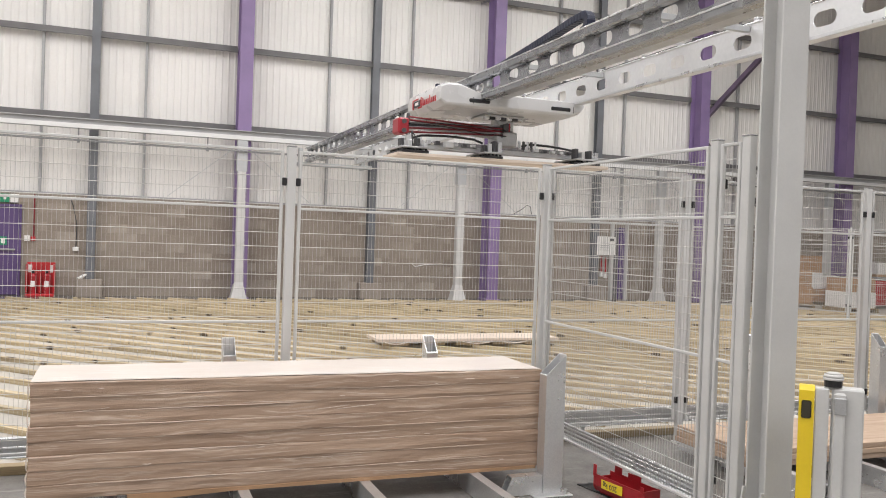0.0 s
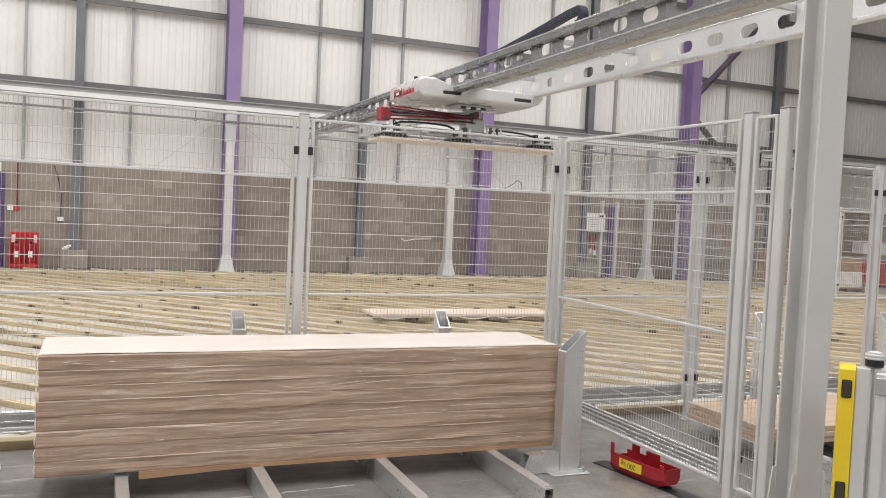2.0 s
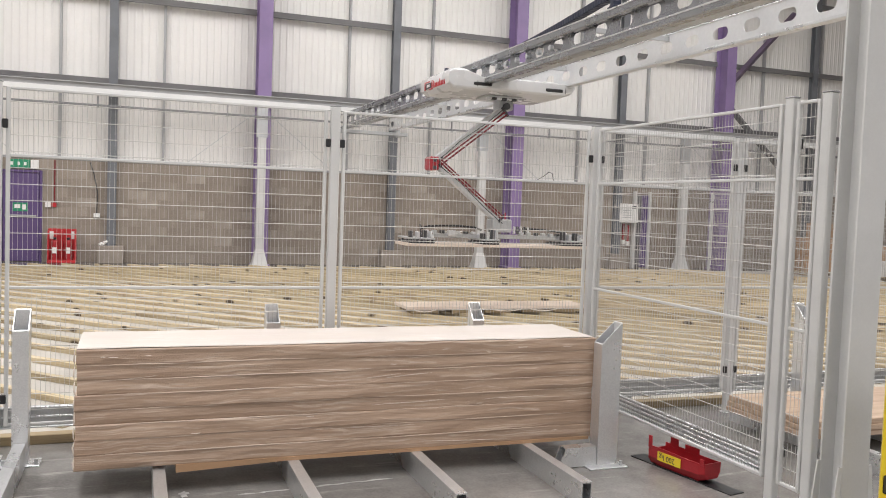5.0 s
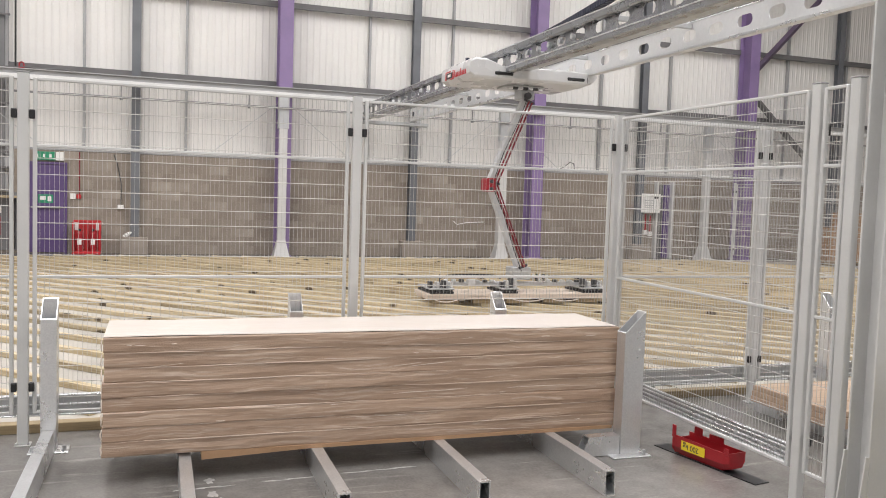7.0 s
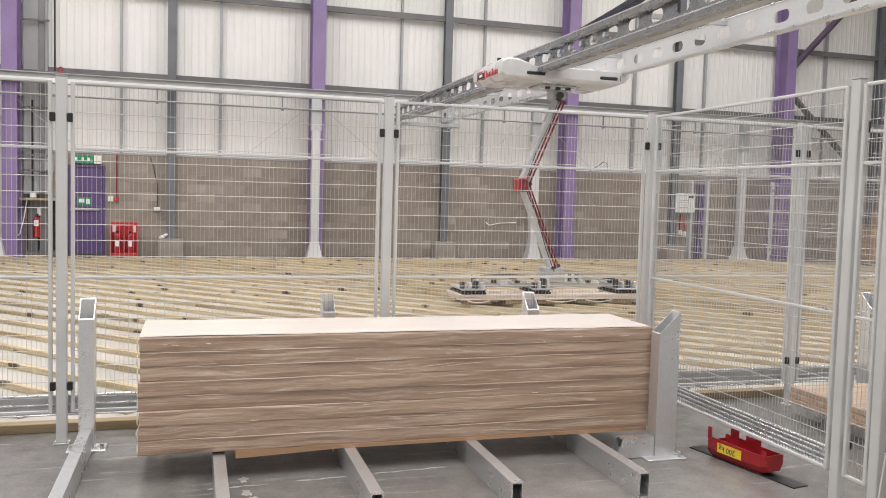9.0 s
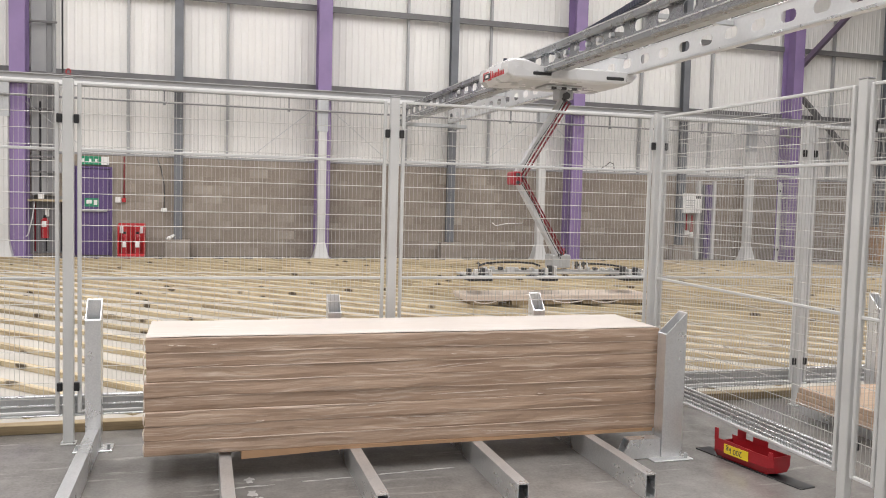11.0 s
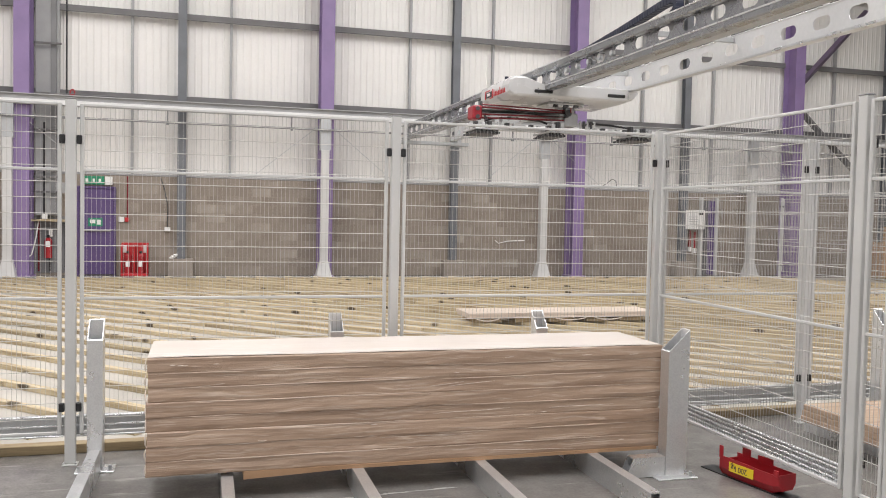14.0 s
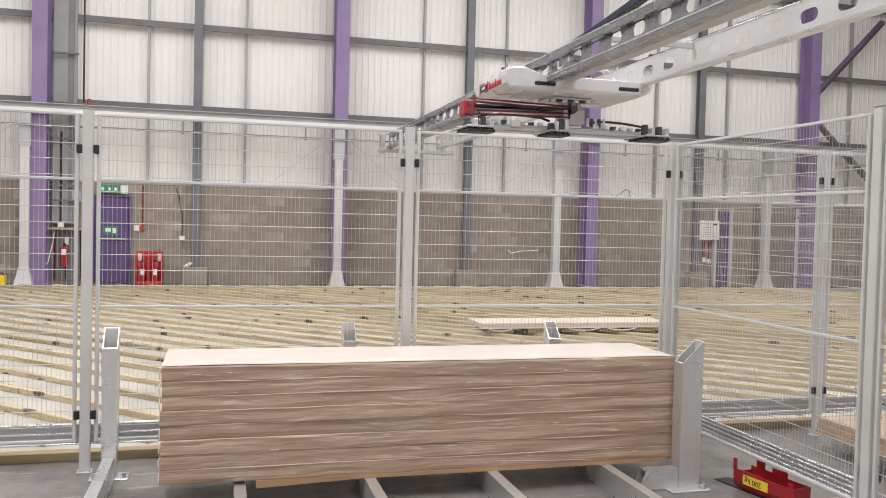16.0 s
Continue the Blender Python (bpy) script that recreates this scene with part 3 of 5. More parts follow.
def build_bridge():
    bridge = thing("gantry_bridge", "travelling gantry bridge of two slotted galvanised beams", "gantry")
    for x, inward in ((BRIDGE_X[0], -1), (BRIDGE_X[1], 1)):
        web, flange = slotted_beam(x, inward)
        # Twin beams: shade is in the left one's grey, light in the right one's.
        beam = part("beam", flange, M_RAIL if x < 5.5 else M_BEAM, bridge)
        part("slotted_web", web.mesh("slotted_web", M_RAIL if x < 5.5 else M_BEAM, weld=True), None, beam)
        if x < 5.5:
            # deep rolled rails above and below the slotted web, on the outer side
            for name, z0, z1, deep in (("upper_rail", BEAM_Z1 - 0.085, BEAM_Z1 + 0.014, 0.095), ("lower_rail", BEAM_Z0 - 0.075, BEAM_Z0 + 0.014, 0.135)):
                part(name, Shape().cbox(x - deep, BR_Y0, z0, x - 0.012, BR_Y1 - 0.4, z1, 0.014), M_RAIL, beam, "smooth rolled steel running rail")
                # Pale strip draws the highlight along the rail's upper edge.
                part("rail_edge_highlight", Shape().cbox(x - deep - 0.010, BR_Y0, z1 - 0.022, x - deep - 0.0005, BR_Y1 - 0.4, z1 - 0.006, 0.003), M_GALV, beam)
            part("cable_tray", Shape().cbox(x + 0.10, BR_Y0, BEAM_Z0 - 0.02, x + 0.26, BR_Y1 - 0.6, BEAM_Z0 + 0.035, 0.008), M_GALV_DULL, beam)
        else:
            # pipe, clips and small fittings along the top edge
            part("lower_lip", Shape().cbox(x - 0.014, BR_Y0, BEAM_Z0 - 0.012, x - 0.001, BR_Y1 - 0.1, BEAM_Z0 + 0.022, 0.004), M_GALV, beam)
            part("upper_lip", Shape().cbox(x - 0.012, BR_Y0, BEAM_Z1 - 0.006, x - 0.001, BR_Y1 - 0.1, BEAM_Z1 + 0.012, 0.004), M_GALV, beam)
            part("air_pipe", Shape().rod((x + 0.05, BR_Y0, BEAM_Z1 + 0.035), (x + 0.05, BR_Y1 - 0.6, BEAM_Z1 + 0.035), 0.011, 6), M_BLACK, beam, "thin black air pipe")
            for k in range(24):
                y = -1.2 + k * 0.93
                part("pipe_clip", Shape().cbox(x + 0.015, y, BEAM_Z1 + 0.013, x + 0.08, y + 0.05, BEAM_Z1 + 0.06, 0.006), M_GALV if k % 3 else M_DARK, beam)
                if k % 4 == 1:
                    part("sensor_bracket", Shape().cbox(x - 0.16, y + 0.2, BEAM_Z1 + 0.013, x + 0.06, y + 0.24, BEAM_Z1 + 0.045, 0.005), M_GALV, beam)
    for i in range(9):
        y = -1.5 + i * 2.6
        part("cross_tie", Shape().cbox(BRIDGE_X[0] + 0.005, y, BEAM_Z1 - 0.08, BRIDGE_X[1] - 0.004, y + 0.05, BEAM_Z1 - 0.02, 0.005), M_GALV_DULL, bridge)
    part("end_truck", Shape().cbox(BRIDGE_X[0] - 0.35, BR_Y1 - 0.55, BEAM_Z0 - 0.16, BRIDGE_X[1] + 0.35, BR_Y1 - 0.35, BEAM_Z0 - 0.075, 0.01), M_GALV_DULL, bridge, "end truck below the runway")
    for x in (BRIDGE_X[0] - 0.2, BRIDGE_X[1] + 0.2):
        part("truck_hanger", Shape().cbox(x - 0.05, BR_Y1 - 0.2, BEAM_Z0 - 0.16, x + 0.05, RUN_Y - 0.18, BEAM_Z1, 0.006), M_GALV_DULL, bridge)
    for i in range(6):
        y = 9.6 + i * 0.33
        part("bolt", Shape().rod((BRIDGE_X[0] - 0.06, y, BEAM_Z0 + 0.14), (BRIDGE_X[0] - 0.012, y, BEAM_Z0 + 0.14), 0.035, 10), M_GALV, bridge)
    return bridge


SHOULDER = Vector((5.45, 12.02, 3.209))
LINK = 1.452


def build_carriage():
    """The white covered carriage with its folding arm and gripper; its own space starts at the shoulder."""
    ARM = LINK / K
    car = thing("gantry_carriage", "white moulded gantry carriage with a red and grey folding arm", "robot", Matrix.Translation(SHOULDER))
    # cover: flat moulded wing with sloping ends
    body = Shape()
    prof = [(-0.98, 0.14), (0.72, 0.14), (0.84, 0.19), (0.90, 0.27), (0.88, 0.31), (0.80, 0.328), (-0.56, 0.335), (-0.64, 0.37), (-0.80, 0.43), (-0.96, 0.425), (-1.04, 0.38), (-1.06, 0.30), (-1.05, 0.20)]
    cx = sum(p for p, _ in prof) / len(prof)
    cz = sum(q for _, q in prof) / len(prof)
    rows = []
    for y, k in ((-0.52, 0.72), (-0.505, 0.86), (-0.45, 0.97), (-0.34, 1.0), (0.52, 1.0), (0.62, 0.97), (0.665, 0.86), (0.68, 0.72)):
        rows.append([(cx + (p - cx) * (0.97 + 0.03 * k), y, cz + (q - cz) * k) for p, q in prof])
    n = len(prof)
    faces = []
    for i in range(len(rows) - 1):
        faces += [(i * n + k, i * n + (k + 1) % n, (i + 1) * n + (k + 1) % n, (i + 1) * n + k) for k in range(n)]
    faces += [tuple(range(n)), tuple(range((len(rows) - 1) * n, len(rows) * n))[::-1]]
    body.add([p for r in rows for p in r], faces)
    cover = part("cover", body, M_SHELL, car, "glossy white moulded cover")
    # Dull grey plate puts in the shade below the white moulding.
    part("shaded_underside", Shape().cbox(-0.34, -0.20, 0.112, 0.22, 0.24, 0.139, 0.01), M_GALV_DULL, car)
    # marks on the end of the cover, plain shapes
    for y0, y1, z0, z1 in ((0.43, 0.45, 0.20, 0.30), (0.24, 0.45, 0.30, 0.318), (0.14, 0.24, 0.19, 0.205), (0.12, 0.14, 0.19, 0.318)):
        part("red_mark", Shape().box(-1.066, y0, z0, -1.052, y1, z1), M_RED_BRIGHT, cover)
    part("dark_mark", Shape().box(-1.066, 0.16, 0.215, -1.052, 0.40, 0.29), M_INK, cover)
    part("pale_mark", Shape().box(-1.068, 0.22, 0.235, -1.06, 0.34, 0.272), M_PAPER, cover)
    for i in range(8):
        y, tall = 0.07 - i * 0.062, 0.035 if i in (0, 4) else 0.0
        part("red_mark", Shape().box(-1.066, y - 0.018, 0.205, -1.052, y, 0.268 + tall), M_RED_BRIGHT, cover)
    # black blocks that stand for the shade in the openings where the beams pass
    for x in (-0.53, 0.57):
        part("beam_slot_shade", Shape().cbox(x - 0.15, -0.535, 0.205, x + 0.12, -0.44, 0.250, 0.01), M_BLACK, cover)
    for x in (-0.62, 0.74):
        part("panel_gap", Shape().cbox(x - 0.008, -0.523, 0.19, x, -0.512, 0.27, 0.002), M_DARK, cover)
    part("tray_edge", Shape().cbox(-0.35, -0.30, 0.33, 0.72, 0.50, 0.375, 0.012), M_SHELL, cover)
    part("warning_lamp", Shape().rod((-0.86, 0.1, 0.42), (-0.86, 0.1, 0.50), 0.03, 8), M_HOSE, car, "small blue beacon")
    for i in range(7):
        x = -0.33 + i * 0.078
        part("valve", Shape().cbox(x, -0.19, 0.075, x + 0.07, -0.12, 0.1115, 0.006), M_DARK if i % 2 else M_GALV, car)
    part("shoulder_block", Shape().cbox(-0.10, -0.10, -0.05, 0.12, 0.14, 0.1115, 0.015), M_GALV_DULL, car)

    upper = part("upper_arm", Shape().cbox(-ARM, -0.10, -0.035, 0.0, 0.02, 0.035, 0.008), M_ARM, car, "grey aluminium upper arm link")
    part("red_bar", Shape().cbox(-ARM + 0.05, -0.135, -0.064, -0.06, -0.105, -0.042, 0.006), M_RED_BAR, upper, "dark red parallel bar")
    part("red_bar", Shape().cbox(-ARM + 0.05, -0.135, -0.112, -0.06, -0.105, -0.090, 0.006), M_RED_BAR, upper, "dark red parallel bar")
    part("end_bracket", Shape().cbox(-ARM + 0.02, -0.13, -0.13, -ARM + 0.06, -0.10, 0.03, 0.006), M_DARK, upper)
    part("end_bracket", Shape().cbox(-0.08, -0.13, -0.13, -0.04, -0.10, 0.03, 0.006), M_DARK, upper)
    part("hose", Shape().tube([(-ARM + 0.1, -0.14, -0.02), (-0.9, -0.16, 0.01), (-0.4, -0.16, -0.015), (0.0, -0.14, 0.0)], 0.006), M_BLACK, upper)
    part("pivot_pin", Shape().rod((0, -0.15, 0), (0, 0.08, 0), 0.05, 12), M_DARK, upper)
    elbow = part("elbow_block", Shape().cbox(-0.07, -0.16, -0.095, 0.07, 0.09, 0.095, 0.02), M_RED_JOINT, car, "bright red elbow joint")
    part("bolt", Shape().rod((0, -0.175, 0.05), (0, -0.16, 0.05), 0.03, 8), M_DARK, elbow)
    part("bolt", Shape().rod((0, -0.175, -0.06), (0, -0.16, -0.06), 0.03, 8), M_DARK, elbow)
    fore = part("forearm", Shape().cbox(0.0, -0.10, -0.035, ARM, 0.02, 0.035, 0.008), M_ARM, car, "grey aluminium lower arm link")
    part("red_bar", Shape().cbox(0.06, -0.135, 0.040, ARM - 0.05, -0.105, 0.062, 0.006), M_RED_BAR, fore, "dark red parallel bar")
    part("red_bar", Shape().cbox(0.06, -0.135, 0.078, ARM - 0.05, -0.105, 0.098, 0.006), M_RED_BAR, fore, "dark red parallel bar")
    part("end_bracket", Shape().cbox(0.04, -0.13, -0.03, 0.08, -0.10, 0.13, 0.006), M_DARK, fore)
    part("end_bracket", Shape().cbox(ARM - 0.07, -0.13, -0.03, ARM - 0.03, -0.10, 0.13, 0.006), M_DARK, fore)
    part("hose", Shape().tube([(0.05, -0.15, 0.0), (0.5, -0.165, 0.02), (1.0, -0.16, -0.01), (ARM, -0.14, 0.0)], 0.006), M_BLACK, fore)

    grip = part("gripper", Shape().cbox(-1.26, -0.05, -0.226, 1.18, 0.05, -0.165, 0.008), M_ARM, car, "long galvanised vacuum gripper bar")
    part("wrist_block", Shape().cbox(-0.14, -0.13, -0.13, 0.16, 0.13, 0.06, 0.015), M_GALV_DULL, grip)
    rng = random.Random(4)
    for x, w in ((-1.44, 0.36), (-0.36, 0.26), (0.93, 0.36)):
        part("cross_bar", Shape().cbox(x, -0.30, -0.25, x + w, 0.30, -0.225, 0.006), M_GALV_DULL, grip)
        part("foam_pad", Shape().cbox(x + 0.005, -0.30, -0.303, x + w - 0.005, 0.30, -0.272, 0.006), M_BLACK, grip, "black foam suction pad")
        for k in range(5):
            for y in (-0.26, -0.10, 0.18):
                cx2 = x + 0.03 + k * (w - 0.06) / 4
                part("suction_cup", Shape().rod((cx2, y, -0.273), (cx2, y, -0.249), 0.020, 8, 0.014), M_BLACK if (k + int(y * 10)) % 3 else M_DARK, grip)
        for k in range(4):
            part("fitting", Shape().cbox(x + k * (w - 0.06) / 3, -0.26, -0.225, x + k * (w - 0.06) / 3 + 0.05, -0.16, -0.15 + 0.07 * rng.random(), 0.006), M_GALV if k % 2 else M_DARK, grip)
    for x0, x1 in ((-1.23, -0.30), (0.25, 1.10)):
        pts = [(x0 + (x1 - x0) * u / 8, -0.08, -0.075 + 0.022 * math.sin(math.pi * u / 8) + (-0.03 if u in (0, 8) else 0.0) - (0.05 * u / 8 if x0 > 0 else 0.0)) for u in range(9)]
        part("cable", Shape().tube(pts, 0.015), M_BLACK, grip, "black ribbed cable")
        for k in range(7):
            x = x0 + 0.06 + k * 0.12
            part("valve", Shape().cbox(x, -0.10, -0.166, x + 0.06, -0.03, -0.115 - 0.02 * rng.random(), 0.005), (M_GALV, M_ARM, M_DARK)[k % 3], grip)
    part("probe", Shape().rod((-1.26, -0.2, -0.225), (-1.28, -0.2, -0.04), 0.010, 6).rod((-1.28, -0.2, -0.04), (-1.24, -0.2, -0.09), 0.008, 6), M_DARK, grip)
    part("manifold", Shape().cbox(-0.82, -0.13, -0.20, -0.70, -0.052, -0.12, 0.008), M_SHELL, grip, "white valve manifold")
    for k in range(5):
        part("valve", Shape().rod((0.22 + k * 0.055, -0.08, -0.146), (0.22 + k * 0.055, -0.08, -0.04), 0.019, 8), M_DARK if k % 2 else M_GALV, grip)
    part("balance_hose", Shape().rod((0.03, -0.16, 0.06), (0.03, -0.16, 0.16), 0.008, 6), M_RED, grip, "thin red air hose")
    for me in {o.data for o in car.children_recursive if o.type == "MESH"}:
        me.transform(Matrix.Scale(K, 4))
    return car, upper, elbow, fore, grip


def build_cable_chain():
    """Its own space starts under the bend; the runs lead away along the beam."""
    chain = thing("energy_chain", "black energy chain looped above the gantry beam", "cable chain", Matrix.Translation((BRIDGE_X[0] + 0.07, 8.31, 3.90)))
    pts = [(0, 3.3, -0.10), (0, 2.8, -0.06), (0, 2.3, -0.025), (0, 1.9, 0.0), (0, 1.3, 0.045), (0, 0.7, 0.10), (0, 0.3, 0.14)]
    for k in range(0, 9):
        a = math.pi / 2 + math.pi * k / 8
        pts.append((0, 0.06 + 0.08 * math.cos(a), 0.07 + 0.08 * math.sin(a)))
    pts += [(0, 0.12, -0.01)]
    path = [Vector(p) for p in pts]
    links = []
    for a, b in zip(path, path[1:]):
        d = b - a
        steps = max(1, int(d.length / 0.055))
        for k in range(steps):
            links.append((a + d * (k / steps), d.normalized()))
    me = Shape().cbox(-0.05, -0.025, -0.042, 0.05, 0.025, 0.042, 0.008).mesh("link", M_HOSE)
    for p, d in links:
        part("link", me, None, chain, m=pose(p.x, p.y, p.z, math.degrees(math.atan2(d.z, d.y)), 0, 0))
    return chain


# ---- fence ----
FENCE_Y = 5.85
SIDE_X = 3.50
FENCE_TOP = 2.30


def fence_panel_meshes(width):
    """Frame tubes, stiff rails and the welded wires of one panel along x, from 0 to width."""
    z0, z1 = 0.195, FENCE_TOP - 0.015
    tube = Shape().cbox(-0.012, -0.012, z0, 0.012, 0.012, z1, 0.004)
    rail = Shape().cbox(0.012, -0.010, -0.009, width - 0.012, 0.010, 0.009, 0.003)
    wires, cross = Shape(), Shape()
    n = max(2, int(round(width / 0.0275)))
    for i in range(1, n):
        x = width * i / n
        wires.rod((x, 0.004, z0), (x, 0.004, z1), 0.0014, 4, cap=False)
    z = z0 + 0.1
    while z < z1 - 0.03:
        cross.rod((0.01, -0.003, z), (width - 0.01, -0.003, z), 0.0024, 4, cap=False)
        z += 0.1
    return tube.mesh("frame_tube", M_FENCE), rail.mesh("stiff_rail", M_FENCE), wires.mesh("wire_grid", M_WIRE_SHADED), cross.mesh("cross_grid", M_WIRE)


def build_fence_panel(width, m, label):
    panel = thing("mesh_fence", label, "fence panel", m, "safety fence panels")
    tube, rail, wires, cross = fence_panel_meshes(width)
    for x in (0.0, width):
        part("frame_tube", tube, None, panel, m=pose(x, 0, 0))
    for z in (0.205, 1.06, 1.87, FENCE_TOP - 0.022):
        part("stiff_rail", rail, None, panel, m=pose(0, 0, z))
    part("wire_grid", wires, None, panel, kind="stuff")
    part("cross_grid", cross, None, panel, kind="stuff")
    return panel


def build_fence_post(x, y, turn=0.0, top=FENCE_TOP + 0.01, sides=(-1, 1)):
    post = thing("fence_post", "light grey square steel safety fence post with black clips", "fence post", pose(x, y, 0, 0, 0, turn), "safety fence posts")
    part("upright", Shape().cbox(-0.032, -0.025, 0.008, 0.032, 0.025, top, 0.005), M_FENCE, post)
    part("cap", Shape().cbox(-0.034, -0.027, top, 0.034, 0.027, top + 0.008, 0.003), M_STEEL_LIGHT, post)
    foot = part("foot_plate", Shape().cbox(-0.046, -0.042, 0, 0.046, 0.042, 0.008, 0.003), M_FENCE, post)
    for sx in (-0.036, 0.036):
        part("anchor_bolt", Shape().rod((sx, -0.034, 0.008), (sx, -0.034, 0.020), 0.007, 6), M_GALV, foot)
    for z in (0.37, 2.06):
        for sx in sides:
            a, b = sorted((sx * 0.034, sx * 0.066))
            part("clip", Shape().cbox(a, -0.030, z - 0.028, b, 0.0, z + 0.028, 0.004), M_BLACK, post)
    return post


def build_fences():
    back = [-4.80, -2.72, -0.642, 1.44, SIDE_X, 4.87, 6.95, 9.03]
    for x in back:
        build_fence_post(x, FENCE_Y)
    for a, b in zip(back, back[1:]):
        build_fence_panel(b - a - 0.13, pose(a + 0.065, FENCE_Y, 0), "welded wire mesh safety fence panel in light grey")
    build_fence_post(SIDE_X + 0.01, 3.80, 90)
    build_fence_post(SIDE_X, 3.525, 90, sides=(1,))
    build_fence_panel(FENCE_Y - 3.80 - 0.13, pose(SIDE_X, 3.865, 0, 0, 0, 90), "welded wire mesh safety fence panel between two bays")
    build_fence_panel(0.145, pose(SIDE_X, 3.59, 0, 0, 0, 90), "narrow welded wire mesh filler panel")
    # perforated cable tray along the foot of the fence
    for a, b, along in ((-4.8, 3.40, 0), (3.56, 9.0, 0), (3.86, 5.70, 1)):
        tray = thing("cable_tray", "galvanised perforated cable tray along the fence foot", "cable tray", group="cable trays")
        if along == 0:
            part("back_strip", Shape().cbox(a, 5.93, 0.16, b, 5.938, 0.30, 0.002), M_GALV_DULL, tray)
            part("upper_lip", Shape().cbox(a, 5.905, 0.288, b, 5.93, 0.298, 0.002), M_GALV, tray)
            part("lower_lip", Shape().cbox(a, 5.905, 0.162, b, 5.93, 0.172, 0.002), M_GALV, tray)
            part("mid_rib", Shape().cbox(a, 5.918, 0.225, b, 5.93, 0.237, 0.002), M_GALV, tray)
            k = a + 0.4
            while k < b:
                part("bracket", Shape().box(k, 5.938, 0.0, k + 0.03, 5.955, 0.30), M_GALV_DULL, tray)
                k += 1.6
        else:
            part("back_strip", Shape().cbox(3.57, a, 0.205, 3.578, b, 0.300, 0.002), M_GALV_DULL, tray)
            part("lower_flange", Shape().cbox(3.53, a, 0.196, 3.578, b, 0.204, 0.002), M_GALV, tray)
            for q in range(int((b - a) / 0.06)):
                for z in (0.222, 0.252):
                    part("slot", Shape().box(3.5675, a + 0.02 + q * 0.06, z, 3.5695, a + 0.055 + q * 0.06, z + 0.012), M_STEEL_LIGHT, tray)
            for z in (0.208, 0.238, 0.268, 0.290):
                part("rib", Shape().cbox(3.555, a, z, 3.57, b, z + 0.010, 0.002), M_GALV, tray)
            for k in (a + 0.01, b - 0.03):
                part("bracket", Shape().box(3.578, k, 0.0, 3.594, k + 0.02, 0.300), M_GALV_DULL, tray)


# ---- timber laid on the floor ----
def build_battens():
    """Long sawn battens laid side by side at half a right angle to the fence."""
    rng = random.Random(11)
    step, h, w = 0.69, 0.05, 0.075
    meshes = {}
    for i in range(66):
        c = -9.0 + i * step + 0.03
        # the line x + y = c inside the field
        xa, xb = max(-13.0, c - 20.7), min(27.0, c - 6.5)
        if xb - xa < 0.6:
            continue
        u0, u1 = xa * math.sqrt(2), xb * math.sqrt(2)
        u = u0
        while u < u1 - 0.25:
            ln = min(rng.choice((3.6, 4.2, 4.8)), u1 - u)
            key = round(ln, 1)
            if key not in meshes:
                meshes[key] = Shape().cbox(0.004, -w / 2, 0, key - 0.004, w / 2, h, 0.003).mesh("batten", M_TIMBER)
            x = u / math.sqrt(2)
            ob = part("timber_batten", meshes[key], None, m=pose(x, c - x, 0.0045, 0, 0, -45 + rng.uniform(-0.25, 0.25)))
            tagged(ob, "long pale sawn softwood batten lying on the concrete floor", "batten", "timber battens on the floor")
            u += key


def build_ground_sheets():
    """Pale sheets that cover the concrete under the battens."""
    for i in range(8):
        for j in range(4):
            x, y = -13.5 + i * 5.2, 6.30 + j * 3.6
            ob = part("floor_sheet", Shape().box(x + 0.004, y + 0.004, 0.0, x + 5.196, y + 3.596, 0.004), M_GROUND_SHEET)
            tagged(ob, "pale flat sheet lying on the floor under battens", "floor sheet", "pale sheets under the battens")


def build_edge_battens():
    for a, b in ((-4.4, -1.35), (-1.3, 2.6), (3.75, 6.9)):
        # The dark timber colour carries the shade of the batten fronts.
        ob = part("edge_batten", Shape().cbox(0, 0, 0, b - a, 0.095, 0.062, 0.004), M_TIMBER_DARK, m=pose(a, 6.10, 0))
        tagged(ob, "sawn softwood batten lying along the fence foot", "batten", "edge battens")


# ---- stack of wrapped boards ----
STACK = (-0.13, 3.03, 4.95, 5.56, 0.16, 0.825)


